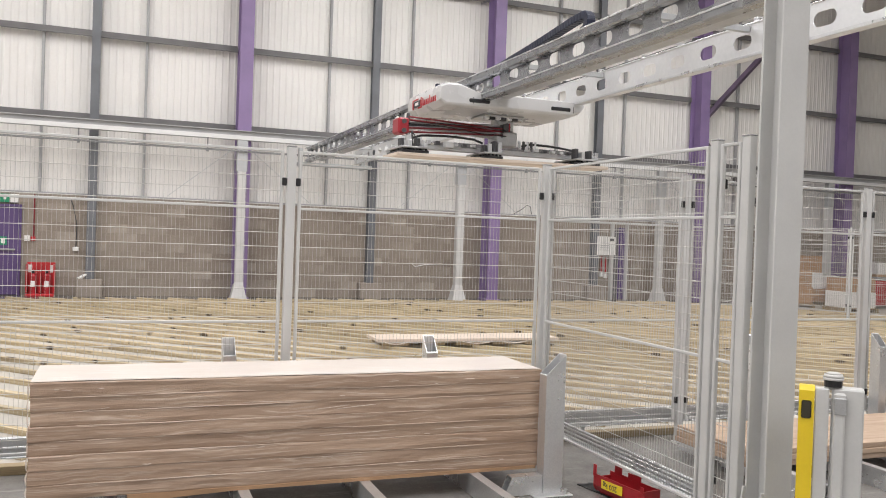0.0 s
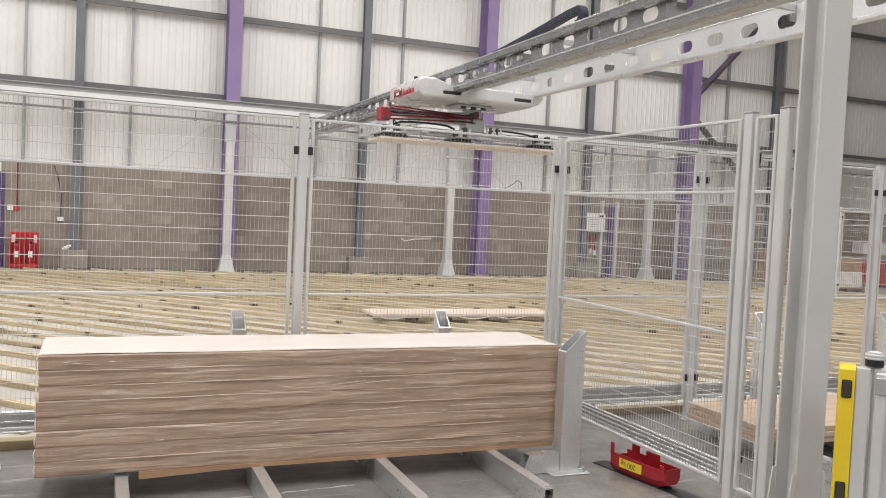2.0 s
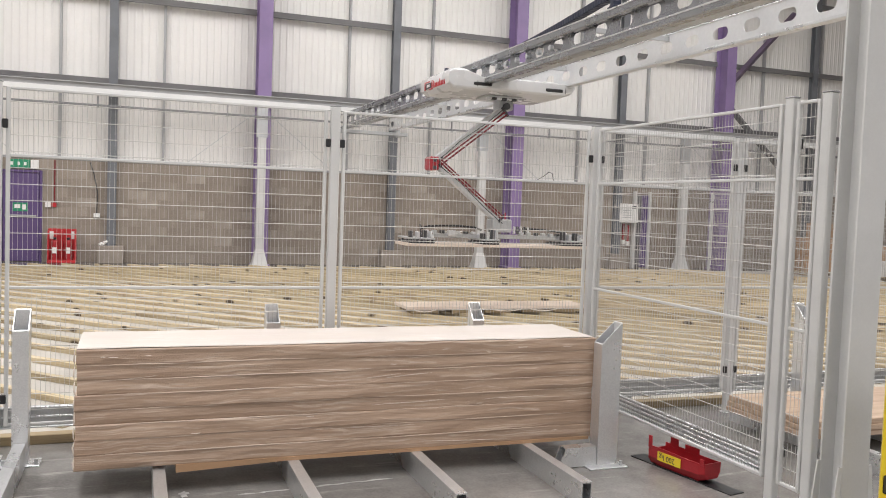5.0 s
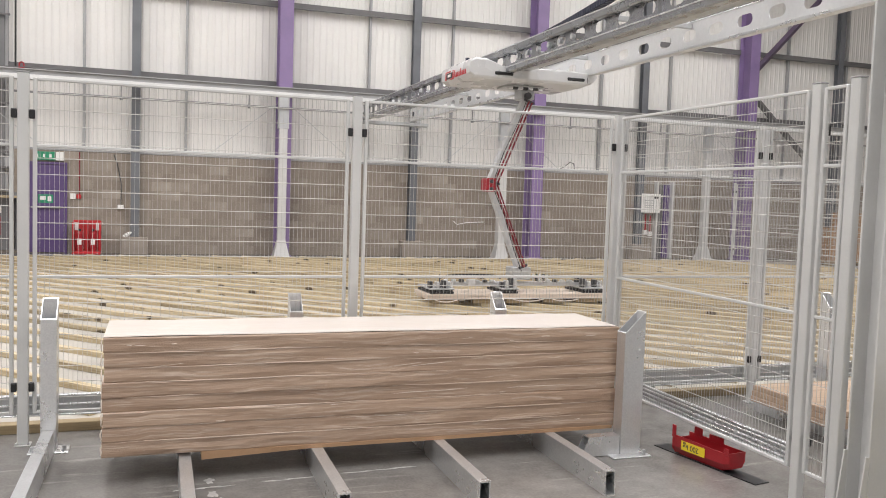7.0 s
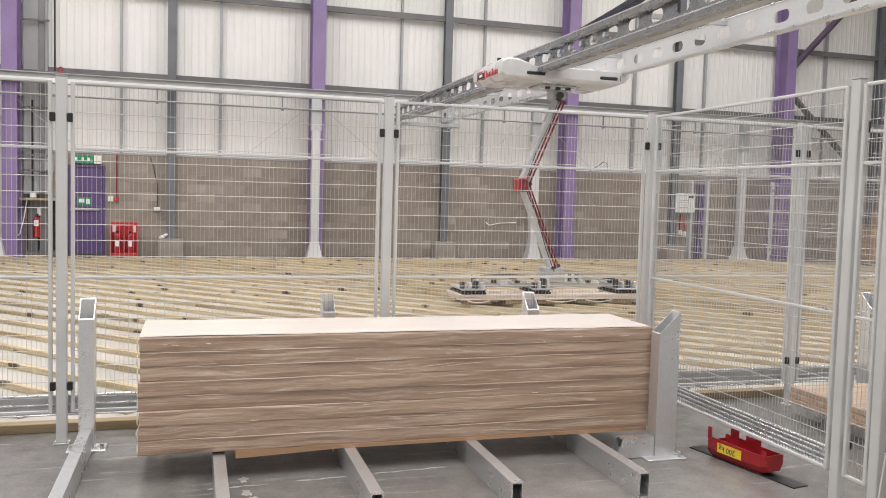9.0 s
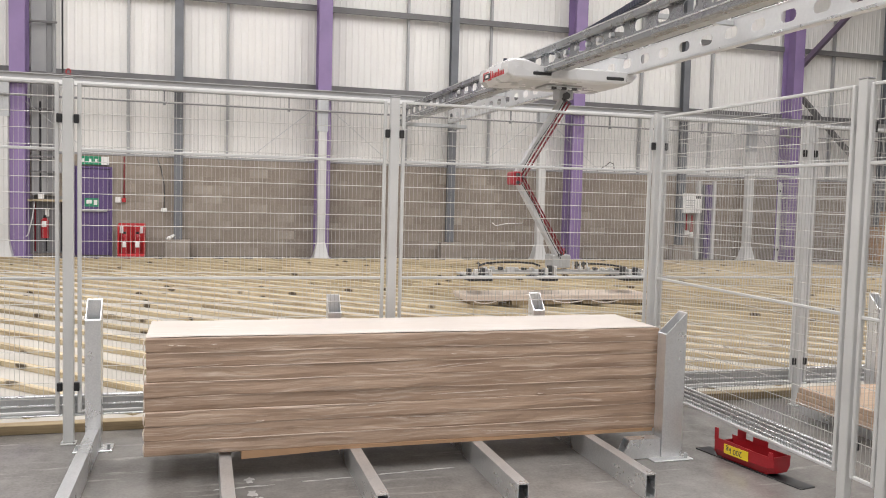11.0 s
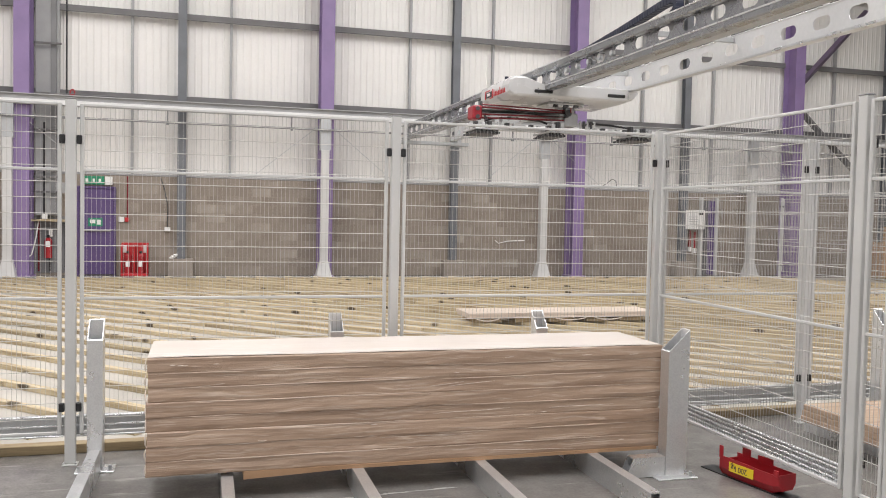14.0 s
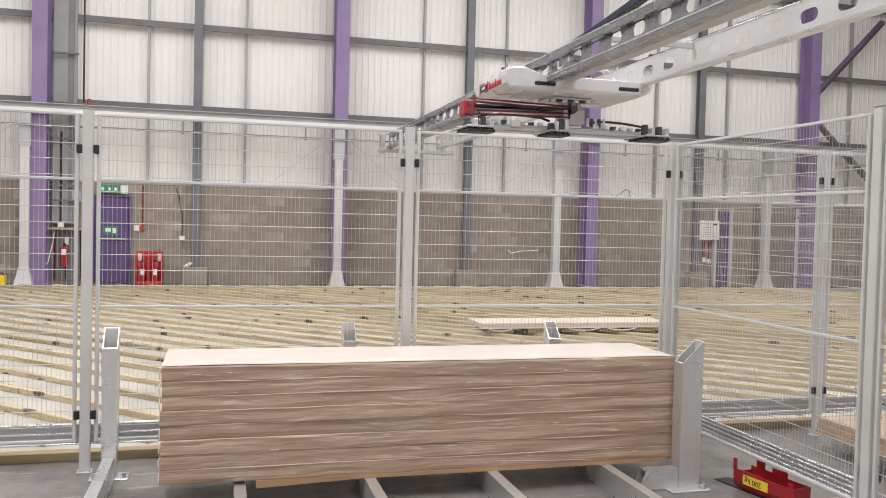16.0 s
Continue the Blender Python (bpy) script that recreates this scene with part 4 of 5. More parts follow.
def build_stack():
    x0, x1, y0, y1, z0, z1 = STACK
    stack = thing("board_stack", "stack of oak worktop boards shrink-wrapped in clear film", "stack of boards")
    n = 8
    step = (z1 - z0 - 0.006) / n
    rng = random.Random(3)
    for i in range(n):
        s = Shape()
        za, zb = z0 + i * step, z0 + (i + 1) * step
        cols, dx, dy = 72, rng.uniform(-0.008, 0.008), rng.uniform(-0.006, 0.006)
        prof = [(0.0022, 0.0), (-0.001, 0.08), (-0.003, 0.35), (-0.002, 0.65), (-0.001, 0.92), (0.0022, 1.0)]
        verts, faces = [], []
        for k in range(cols + 1):
            x = x0 + (x1 - x0) * k / cols + dx
            for p, q in prof:
                wob = 0.008 * noise.noise(Vector((x * 2.3, i * 3.1, q * 2.0))) + 0.003 * noise.noise(Vector((x * 11, i * 5.0, q * 6)))
                sag = 0.006 * noise.noise(Vector((x * 1.7, i * 1.3 + q, 4.0)))
                verts.append((x, y0 + p + dy + wob, za + (zb - za) * q + (sag if 0 < q < 1 else sag * 0.6) * (0 if i == n - 1 and q == 1 else 1)))
            for p, q in reversed(prof):
                verts.append((x, y1 - p + dy, za + (zb - za) * q))
        m = len(prof) * 2
        for k in range(cols):
            faces += [(k * m + j, k * m + (j + 1) % m, (k + 1) * m + (j + 1) % m, (k + 1) * m + j) for j in range(m)]
        faces += [tuple(range(m)), tuple(range(cols * m, cols * m + m))[::-1]]
        s.add(verts, faces)
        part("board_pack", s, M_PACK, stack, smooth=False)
    # bunched film: long ridges at the joints, short creases between, pale as film highlights
    for i in range(n * 2):
        z = z0 + ((i % n) + (1.0 if i < n else rng.uniform(0.15, 0.85))) * step
        if z > z1 - 0.02:
            continue
        for k in range(2):
            a = x0 + (x1 - x0) * ((k + rng.uniform(0.0, 0.06)) / 2 if i < n else rng.uniform(0.0, 0.8))
            b = min(x1, a + (x1 - x0) * (rng.uniform(0.80, 1.0) / 2 if i < n else rng.uniform(0.06, 0.22)))
            tilt = rng.uniform(-0.01, 0.012) if i < n else rng.uniform(-0.03, 0.05)
            r = rng.uniform(0.0032, 0.0048) if i < n else rng.uniform(0.0010, 0.0022)
            pts = []
            for q in range(13):
                x = a + (b - a) * q / 12
                pts.append((x, y0 - 0.003 + 0.004 * noise.noise(Vector((x * 3, i, 0.5))), z + tilt * (q / 12 - 0.5) + 0.004 * noise.noise(Vector((x * 4.1, i * 2.0, 3.0)))))
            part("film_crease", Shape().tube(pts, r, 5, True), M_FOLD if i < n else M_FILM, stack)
    # gathered film down the two front corners, one fold a board
    for x, sx in ((x0 - 0.002, -1), (x1 + 0.002, 1)):
        for i in range(n):
            za, out = z0 + i * step, 0.002 + 0.004 * rng.random()
            pts = [(x + sx * out * math.sin(math.pi * k / 8) + sx * 0.003 * rng.random(), y0 + 0.004 - 0.004 * math.sin(math.pi * k / 8), za + 0.004 + (step - 0.008) * k / 8) for k in range(9)]
            part("film_fold", Shape().tube(pts, 0.0045, 5, True), M_FILM, stack)
    # torn and bunched tufts of film on the front
    for k in range(12):
        x, z, ln = rng.uniform(x0 + 0.05, x1 - 0.1), rng.uniform(z0 + 0.02, z1 - 0.03) if k > 5 else z1 - 0.06 + rng.uniform(-0.02, 0.02), rng.uniform(0.02, 0.09)
        pts = [(x + ln * q / 6, y0 - 0.006 - 0.004 * math.sin(math.pi * q / 6), z + 0.003 * noise.noise(Vector((q * 0.4, k * 2.0, 0.3)))) for q in range(7)]
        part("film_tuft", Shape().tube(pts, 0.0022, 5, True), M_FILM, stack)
    # film over the top with small creases; overhead glare is in its near-white colour
    s = Shape()
    nx, ny = 60, 10
    verts = []
    for j in range(ny + 1):
        for i in range(nx + 1):
            x, y = x0 + 0.002 + (x1 - x0 - 0.004) * i / nx, y0 + 0.01 + (y1 - y0 - 0.02) * j / ny
            verts.append((x, y, z1 - 0.002 + 0.003 * noise.noise(Vector((x * 3, y * 6, 1.0)))))
    s.add(verts, [(j * (nx + 1) + i, j * (nx + 1) + i + 1, (j + 1) * (nx + 1) + i + 1, (j + 1) * (nx + 1) + i) for j in range(ny) for i in range(nx)])
    s.box(x0 + 0.01, y0 + 0.015, z1 - 0.012, x1 - 0.01, y1 - 0.015, z1 - 0.006)
    part("top_film", s, M_PACK_TOP, stack, "film-covered upper face, whitened by strong overhead light in its colour", smooth=True)
    part("base_board", Shape().prism([(x0 + 0.52, z0 - 0.043), (x0 + 1.12, z0 - 0.019), (x1 - 0.02, z0 - 0.018), (x1 - 0.02, z0 + 0.002), (x0 + 0.52, z0 + 0.002)], 1, y0 - 0.008, y0 + 0.5), M_CARD, stack, "brown protective base board")
    return stack


def hollow_upright(top_low, top_high, w=0.09, d=0.11, t=0.005):
    """Rectangular tube with an open top that is cut on the slant: low at the front."""
    s = Shape()
    hx, hy = w / 2, d / 2
    out = [(-hx, -hy), (hx, -hy), (hx, hy), (-hx, hy)]
    inn = [(-hx + t, -hy + t), (hx - t, -hy + t), (hx - t, hy - t), (-hx + t, hy - t)]
    zt = lambda y: top_low + (top_high - top_low) * (y + hy) / d
    verts = [(p, q, 0.008) for p, q in out] + [(p, q, zt(q)) for p, q in out] + [(p, q, zt(q)) for p, q in inn] + [(p, q, zt(q) - 0.35) for p, q in inn]
    faces = []
    for k in range(4):
        j = (k + 1) % 4
        faces += [(k, j, 4 + j, 4 + k), (4 + k, 4 + j, 8 + j, 8 + k), (8 + k, 8 + j, 12 + j, 12 + k)]
    faces += [(3, 2, 1, 0), (12, 13, 14, 15)]
    return s.add(verts, faces)


def rail_tube(y0, y1, w=0.066, h=0.14, t=0.007):
    """Rectangular floor tube along y with an open front end."""
    s = Shape()
    hx = w / 2
    out, inn = [(-hx, 0), (hx, 0), (hx, h), (-hx, h)], [(-hx + t, t), (hx - t, t), (hx - t, h - t), (-hx + t, h - t)]
    verts = [(p, y1, q) for p, q in out] + [(p, y0, q) for p, q in out] + [(p, y0, q) for p, q in inn] + [(p, y1 - 0.02, q) for p, q in inn]
    faces = []
    for k in range(4):
        j = (k + 1) % 4
        faces += [(k, j, 4 + j, 4 + k), (4 + k, 4 + j, 8 + j, 8 + k), (8 + k, 8 + j, 12 + j, 12 + k)]
    faces += [(3, 2, 1, 0), (12, 13, 14, 15)]
    return s.add(verts, faces)


def build_cradles():
    for x, back, label in ((-0.475, 5.70, "galvanised L-shaped cradle with a tall slant-cut upright"), (0.30, 5.87, ""), (1.045, 5.87, ""), (1.80, 5.87, ""), (2.555, 5.87, "")):
        tall = x in (-0.475, 1.045, 2.555)
        cr = thing("stack_cradle", label or ("galvanised floor rail with a slant-cut upright behind the boards" if tall else "galvanised rectangular floor rail under the boards"), "cradle", pose(x, 0, 0), "board stack cradles")
        part("floor_rail", rail_tube(4.17, back - (0.058 if tall else -0.05)), M_GALV, cr)
        if tall:
            part("upright", hollow_upright(0.82, 0.94).move(pose(0, back, 0)), M_GALV, cr)
            plate = part("foot_plate", Shape().cbox(-0.115, back - 0.085, 0, 0.115, back + 0.07, 0.010, 0.003), M_GALV, cr)
            for sx in (-0.09, 0.09):
                part("anchor_bolt", Shape().rod((sx, back - 0.05, 0.010), (sx, back - 0.05, 0.04), 0.012, 6), M_GALV_DULL, plate)
    st = thing("end_stop", "galvanised slant-cut end stop beside the board stack", "cradle", pose(3.07, 4.85, 0, 0, 0, 90))
    part("upright", hollow_upright(0.94, 0.80, 0.10, 0.145), M_GALV, st)
    # open tube with its end cut on the slant
    s, foot = Shape(), [(0.075, 0.004), (0.35, 0.004), (0.295, 0.13), (0.075, 0.13)]
    s.prism(foot, 0, -0.04, -0.034).prism(foot, 0, 0.034, 0.04)
    s.prism([(0.075, 0.124), (0.297, 0.124), (0.295, 0.13), (0.075, 0.13)], 0, -0.034, 0.034)
    s.prism([(0.075, 0.004), (0.35, 0.004), (0.347, 0.010), (0.075, 0.010)], 0, -0.034, 0.034)
    part("floor_rail", s, M_GALV, st)
    plate = part("foot_plate", Shape().cbox(-0.12, -0.12, 0, 0.12, 0.16, 0.010, 0.003), M_GALV, st)
    part("anchor_bolt", Shape().rod((-0.09, -0.08, 0.01), (-0.09, -0.08, 0.04), 0.012, 6), M_GALV_DULL, plate)


# ---- red load cradle ----
def build_red_tray():
    tray = thing("red_tray", "red steel tray with yellow load label on black mat", "tray", pose(3.478, 4.54, 0, 0, 0, -80))
    # trough along local x, open at the top, rounded at the far end
    prof = [(-0.078, 0.135), (-0.076, 0.06), (-0.05, 0.016), (0.05, 0.016), (0.076, 0.06), (0.078, 0.135)]
    ends = [(-0.235, 1.0, 1.0, 0.0), (-0.1, 1.0, 1.0, 0.0), (0.10, 1.0, 0.95, 0.0), (0.19, 0.98, 0.95, 0.004), (0.235, 0.90, 0.98, 0.022)]
    n, m = len(prof), len(ends)
    outer, inner = [], []
    for x, k, hk, lift in ends:
        outer += [(x, p * k, q * hk + lift * (1 - q / 0.135)) for p, q in prof]
        inner += [(x, p * k * 0.93, q * hk + lift * (1 - q / 0.135) + (0.005 if q < 0.1 else 0)) for p, q in prof]
    faces = [(i * n + j, (i + 1) * n + j, (i + 1) * n + j + 1, i * n + j + 1) for i in range(m - 1) for j in range(n - 1)]
    base = len(outer)
    rim = [(i * n + j, (i + 1) * n + j, base + (i + 1) * n + j, base + i * n + j) for i in range(m - 1) for j in (0, n - 1)]
    s = Shape().add(outer + inner, faces + [tuple(base + k for k in f[::-1]) for f in faces] + rim)
    part("trough", s, M_RED, tray)
    part("end_plate", Shape().prism([(p * 0.90, 0.022 + q * 0.82) for p, q in prof], 0, 0.230, 0.236), M_RED, tray)
    part("end_plate", Shape().prism([(p, q * 0.8) for p, q in prof], 0, -0.236, -0.230), M_RED, tray)
    for x0, x1, y, z in ((-0.236, -0.205, -0.082, 0.20), (-0.19, -0.12, 0.070, 0.18), (-0.06, 0.06, 0.070, 0.165), (0.20, 0.233, -0.078, 0.16)):
        part("tab", Shape().cbox(x0, y, 0.12, x1, y + 0.006, z, 0.001), M_RED, tray)
    for y in (-0.035, 0.035):
        part("skid", Shape().cbox(-0.2, y - 0.012, 0.007, 0.17, y + 0.012, 0.02, 0.003), M_RED, tray)
    part("mat", Shape().cbox(-0.42, -0.06, 0, 0.43, 0.06, 0.007, 0.002), M_BLACK, tray, "flat black rubber strip")
    lab = part("label", Shape().cbox(-0.15, -0.084, 0.055, 0.05, -0.081, 0.115, 0.001), M_YELLOW, tray, "yellow load label, upside down")
    txt = bpy.data.curves.new("load_text", "FONT")
    txt.body, txt.size, txt.align_x, txt.align_y, txt.extrude = "200 kg", 0.05, "CENTER", "CENTER", 0.0006
    txt.materials.append(M_INK)
    ob = new("load_text", txt)
    ob.parent = lab
    ob.matrix_basis = pose(-0.065, -0.0852, 0.085, 90, 180, 0)
    return tray


# ---- column, light-barrier posts and second board stack ----
def build_near_column():
    col = thing("support_column", "large light grey painted steel support column", "column", pose(3.580, 3.375, 0))
    s = Shape()
    s.cbox(-0.089, -0.075, 0.012, 0.089, -0.062, 5.6, 0.003)
    s.cbox(-0.089, 0.062, 0.012, 0.089, 0.075, 5.6, 0.003)
    s.box(-0.006, -0.062, 0.012, 0.006, 0.062, 5.6)
    part("shaft", s, M_FENCE, col)
    part("base_plate", Shape().cbox(-0.17, -0.15, 0, 0.17, 0.13, 0.012, 0.003), M_FENCE, col)
    for y in (-0.073, 0.063):
        for sx in (-1, 1):
            out = [(sx * 0.090, 0.012), (sx * 0.155, 0.012), (sx * 0.145, 0.12), (sx * 0.108, 0.42), (sx * 0.090, 0.42)]
            part("gusset", Shape().prism([(p, q) for p, q in out], 1, y, y + 0.010), M_FENCE, col)
    for sx in (-0.13, 0.13):
        for y in (-0.12, 0.11):
            part("anchor_bolt", Shape().rod((sx, y, 0.012), (sx, y, 0.045), 0.012, 6), M_GALV, col)


def build_barrier_posts():
    yel = thing("light_barrier_post", "yellow safety light barrier post with a dark window", "light barrier", pose(3.41, 2.96, 0, 0, 0, -45))
    s = Shape()
    s.prism([(-0.03, 0.01), (0.034, 0.01), (0.034, 1.03), (0.022, 1.055), (-0.012, 1.055), (-0.03, 1.032)], 0, -0.034, 0.034)
    part("housing", s, M_YELLOW, yel)
    part("grey_side", Shape().cbox(0.036, -0.02, 0.012, 0.098, 0.04, 1.045, 0.004), M_FENCE, yel, "light grey side cover")
    part("base_plate", Shape().cbox(-0.07, -0.06, 0, 0.09, 0.06, 0.01, 0.003), M_FENCE, yel)
    for z in (0.90, 0.42):
        part("lens_window", Shape().cbox(-0.022, -0.037, z, 0.022, -0.029, z + 0.085, 0.006), M_LENS, yel)
    grey = thing("sensor_post", "light grey sensor post with a white lamp on top", "sensor post", pose(3.535, 2.875, 0, 0, 0, -45))
    part("housing", Shape().cbox(-0.04, -0.03, 0.01, 0.10, 0.07, 1.05, 0.008), M_FENCE, grey)
    part("ridge", Shape().cbox(-0.03, -0.055, 0.01, 0.02, -0.031, 1.03, 0.008), M_FENCE, grey)
    part("bracket", Shape().cbox(-0.03, -0.064, 0.93, 0.025, -0.056, 1.01, 0.004), M_GALV_DULL, grey)
    part("base_plate", Shape().cbox(-0.08, -0.08, 0, 0.1, 0.1, 0.01, 0.003), M_FENCE, grey)
    part("lamp_arm", Shape().cbox(-0.075, -0.02, 1.040, -0.03, 0.02, 1.052, 0.003), M_FENCE, grey)
    lamp = part("lamp_base", Shape().rod((-0.035, 0.0, 1.0525), (-0.035, 0.0, 1.085), 0.040, 16), M_BLACK, grey)
    s = Shape()
    prev = (0.046, 1.085)
    for r, z in ((0.047, 1.097), (0.04, 1.113), (0.02, 1.122)):
        s.rod((-0.035, 0, prev[1]), (-0.035, 0, z), prev[0], 16, r)
        prev = (r, z)
    part("lamp_dome", s, M_WHITE, lamp, smooth=True)


def build_second_stack():
    st = thing("low_board_stack", "low stack of pinkish oak boards on floor rails", "stack of boards")
    for i in range(3):
        part("board", Shape().cbox(4.52 + 0.01 * i, 4.58 - 0.01 * (i % 2), 0.135 + i * 0.042, 7.55, 5.43, 0.135 + i * 0.042 + 0.040, 0.004), M_BOARD, st)
    for x in (4.75, 5.5, 6.25, 7.0):
        r = thing("stack_cradle", "galvanised rectangular floor rail under low boards", "cradle", pose(x, 0, 0), "board stack cradles")
        part("floor_rail", rail_tube(4.1, 5.62), M_GALV, r)
    for x in (5.5, 7.0):
        r = thing("stack_cradle", "galvanised slant-cut upright behind low boards", "cradle", pose(x, 5.70, 0), "board stack cradles")
        part("upright", hollow_upright(0.82, 0.94), M_GALV, r)


def build_slabs():
    """A board already set down on low spacers over the battens."""
    for k, (x, w) in enumerate(((3.98, 0.42), (4.62, 0.36), (5.16, 0.40), (5.78, 0.34), (6.34, 0.36))):
        ob = part("spacer_block", Shape().cbox(x, 11.74, 0.056, x + w, 12.30, 0.118, 0.003), M_TIMBER_DARK)
        tagged(ob, "short dark timber spacer under a board", "spacer", "spacers under boards")
    ob = part("laid_board", Shape().cbox(3.90, 11.71, 0.119, 6.93, 12.34, 0.163, 0.004), M_PALE_BOARD)
    tagged(ob, "pale film-covered oak board lying on timber spacers", "board", "laid boards")
    for k, (x0, x1, yy) in enumerate(((5.25, 5.75, 11.69), (5.9, 6.35, 11.68), (4.0, 4.35, 11.69))):
        pts = [(x0 + (x1 - x0) * q / 6, yy - 0.01, 0.118 - 0.03 * math.sin(math.pi * q / 6)) for q in range(7)]
        ob = part("loose_strap", Shape().tube(pts, 0.009, 5), M_FILM)
        tagged(ob, "loose pale strap hanging from a laid board", "strap", "loose straps")


def build_held_board():
    ob = part("held_board", Shape().cbox(-1.53, -0.32, -0.02, 1.53, 0.32, 0.02, 0.004), M_PALE_BOARD)
    return tagged(ob, "pale oak board carried by the vacuum gripper", "board")


# ---- things along the back wall ----
def build_wall_things():
    y = WALL_Y - 0.012
    door = thing("door_1", "dark purple fire exit door in the block wall", "door", pose(-2.32, y, 0), kind="structure")
    part("leaf", Shape().cbox(-0.40, -0.045, 0.02, 0.36, -0.003, 2.08, 0.006), M_DOOR, door)
    for x in (-0.46, 0.365):
        part("frame", Shape().cbox(x, -0.07, 0, x + 0.055, -0.002, 2.14, 0.006), M_DOOR, door)
    part("frame_head", Shape().cbox(-0.404, -0.07, 2.085, 0.364, -0.002, 2.14, 0.006), M_DOOR, door)
    part("push_bar", Shape().cbox(-0.36, -0.10, 1.06, 0.30, -0.05, 1.10, 0.01), M_STEEL_LIGHT, door)
    notice = part("notice", Shape().cbox(-0.20, -0.052, 1.18, 0.12, -0.046, 1.38, 0.002), M_GREEN, door, "green running exit notice")
    part("pale_bar", Shape().box(-0.16, -0.056, 1.25, -0.04, -0.053, 1.34), M_PAPER, notice)
    part("pale_bar", Shape().box(0.0, -0.056, 1.22, 0.08, -0.053, 1.34), M_PAPER, notice)
    sign = thing("exit_sign", "green illuminated-style exit sign above a purple door", "sign", pose(-2.32, y, 0))
    part("box", Shape().cbox(-0.30, -0.06, 2.18, 0.16, -0.002, 2.38, 0.006), M_GREEN, sign)
    for x, w in ((-0.26, 0.10), (-0.10, 0.08), (0.03, 0.09)):
        part("pale_bar", Shape().box(x, -0.064, 2.245, x + w * 0.6, -0.061, 2.32), M_PAPER, sign)
    part("white_end", Shape().cbox(0.17, -0.06, 2.18, 0.34, -0.002, 2.38, 0.006), M_PAPER, sign)
    # extinguisher stand
    st = thing("extinguisher_stand", "bright red plastic stand with fire extinguishers on the floor", "fire point", pose(-1.45, WALL_Y - 0.3, 0))
    part("back_panel", Shape().cbox(-0.31, 0.12, 0.06, 0.31, 0.16, 0.80, 0.015), M_RED_BRIGHT, st)
    part("base", Shape().cbox(-0.31, -0.16, 0, 0.31, 0.16, 0.07, 0.02), M_RED_BRIGHT, st)
    for x in (-0.31, -0.02, 0.27):
        part("divider", Shape().cbox(x, -0.08, 0.07, x + 0.04, 0.12, 0.76, 0.012), M_RED_BRIGHT, st)
    for x in (-0.15, 0.14):
        ex = thing("fire_extinguisher", "small red fire extinguisher in a red stand", "extinguisher", pose(-1.45 + x, WALL_Y - 0.33, 0.071), "fire extinguishers")
        part("cylinder", Shape().rod((0, 0, 0), (0, 0, 0.42), 0.07, 12).rod((0, 0, 0.42), (0, 0, 0.48), 0.07, 12, 0.03), M_RED, ex)
        part("valve", Shape().cbox(-0.03, -0.05, 0.48, 0.03, 0.04, 0.53, 0.006), M_BLACK, ex)
        part("label", Shape().cbox(-0.045, -0.075, 0.16, 0.045, -0.068, 0.30, 0.002), M_PAPER, ex)
    for x in (-0.24, 0.24):
        part("notice", Shape().cbox(x - 0.05, 0.112, 0.56, x + 0.05, 0.117, 0.74, 0.002), M_PAPER, st)
    # call point, conduit and outlets
    cp = thing("fire_call_point", "small red fire call point with a white notice", "call point", pose(-1.72, y, 0))
    part("box", Shape().cbox(0.02, -0.05, 1.30, 0.12, -0.002, 1.40, 0.006), M_RED_BRIGHT, cp)
    part("notice", Shape().cbox(-0.12, -0.01, 1.29, -0.0, -0.002, 1.42, 0.001), M_PAPER, cp)
    part("conduit", Shape().rod((0.08, -0.02, 1.40), (0.08, -0.02, 2.40), 0.016, 8), M_RED_BAR, cp, "red conduit")
    so = thing("socket_outlet", "grey socket outlet with a drop cable on the block wall", "socket", pose(-0.72, y, 0))
    part("box", Shape().cbox(-0.07, -0.06, 1.08, 0.07, -0.002, 1.18, 0.008), M_PAPER, so)
    part("cable", Shape().tube([(0, -0.02, 1.18), (0.01, -0.02, 1.7), (-0.08, -0.02, 2.15), (-0.16, -0.02, 2.38)], 0.012), M_DARK, so)
    bag = Shape()
    for k, (dx, dz, r) in enumerate(((0, 0.05, 0.06), (0.05, 0.09, 0.05), (-0.06, 0.03, 0.045))):
        bag.rod((dx - r, -0.02, 0.425 + dz - 0.03), (dx + r, 0.03, 0.425 + dz + 0.02), r * 0.9, 7, r * 0.4)
    tagged(part("white_bag", bag, M_PAPER, m=pose(-0.55, WALL_Y - 0.2, 0.0)), "crumpled white bag lying on a concrete foot", "bag")
    # white notice board on the far side
    nb = thing("wall_sign", "white sign with dark print on a wind post", "sign", pose(13.90, WALL_Y - 0.203, 0))
    part("sheet", Shape().cbox(-0.30, -0.03, 1.36, 0.33, -0.004, 1.92, 0.004), M_PAPER, nb)
    part("print_block", Shape().box(0.12, -0.036, 1.78, 0.27, -0.032, 1.86), M_INK, nb)
    for k in range(4):
        part("print_bar", Shape().box(-0.2, -0.036, 1.50 + k * 0.07, 0.1, -0.032, 1.515 + k * 0.07), M_STEEL_LIGHT, nb)
    for x, z in ((13.86, 0.70), (14.02, 0.66)):
        ob = thing("valve_box", "small dark red valve box with pipe on the wall", "valve", pose(x, y, 0))
        part("box", Shape().cbox(-0.06, -0.08, z, 0.06, -0.002, z + 0.14, 0.008), M_PAPER, ob)
        part("pipe", Shape().rod((0, -0.04, z + 0.14), (0, -0.04, z + 0.62), 0.03, 8), M_RED, ob)
    # door beyond the far fence
    d2 = thing("door_2", "dark purple double door with pale grey frame posts", "door", pose(14.45, y, 0), kind="structure")
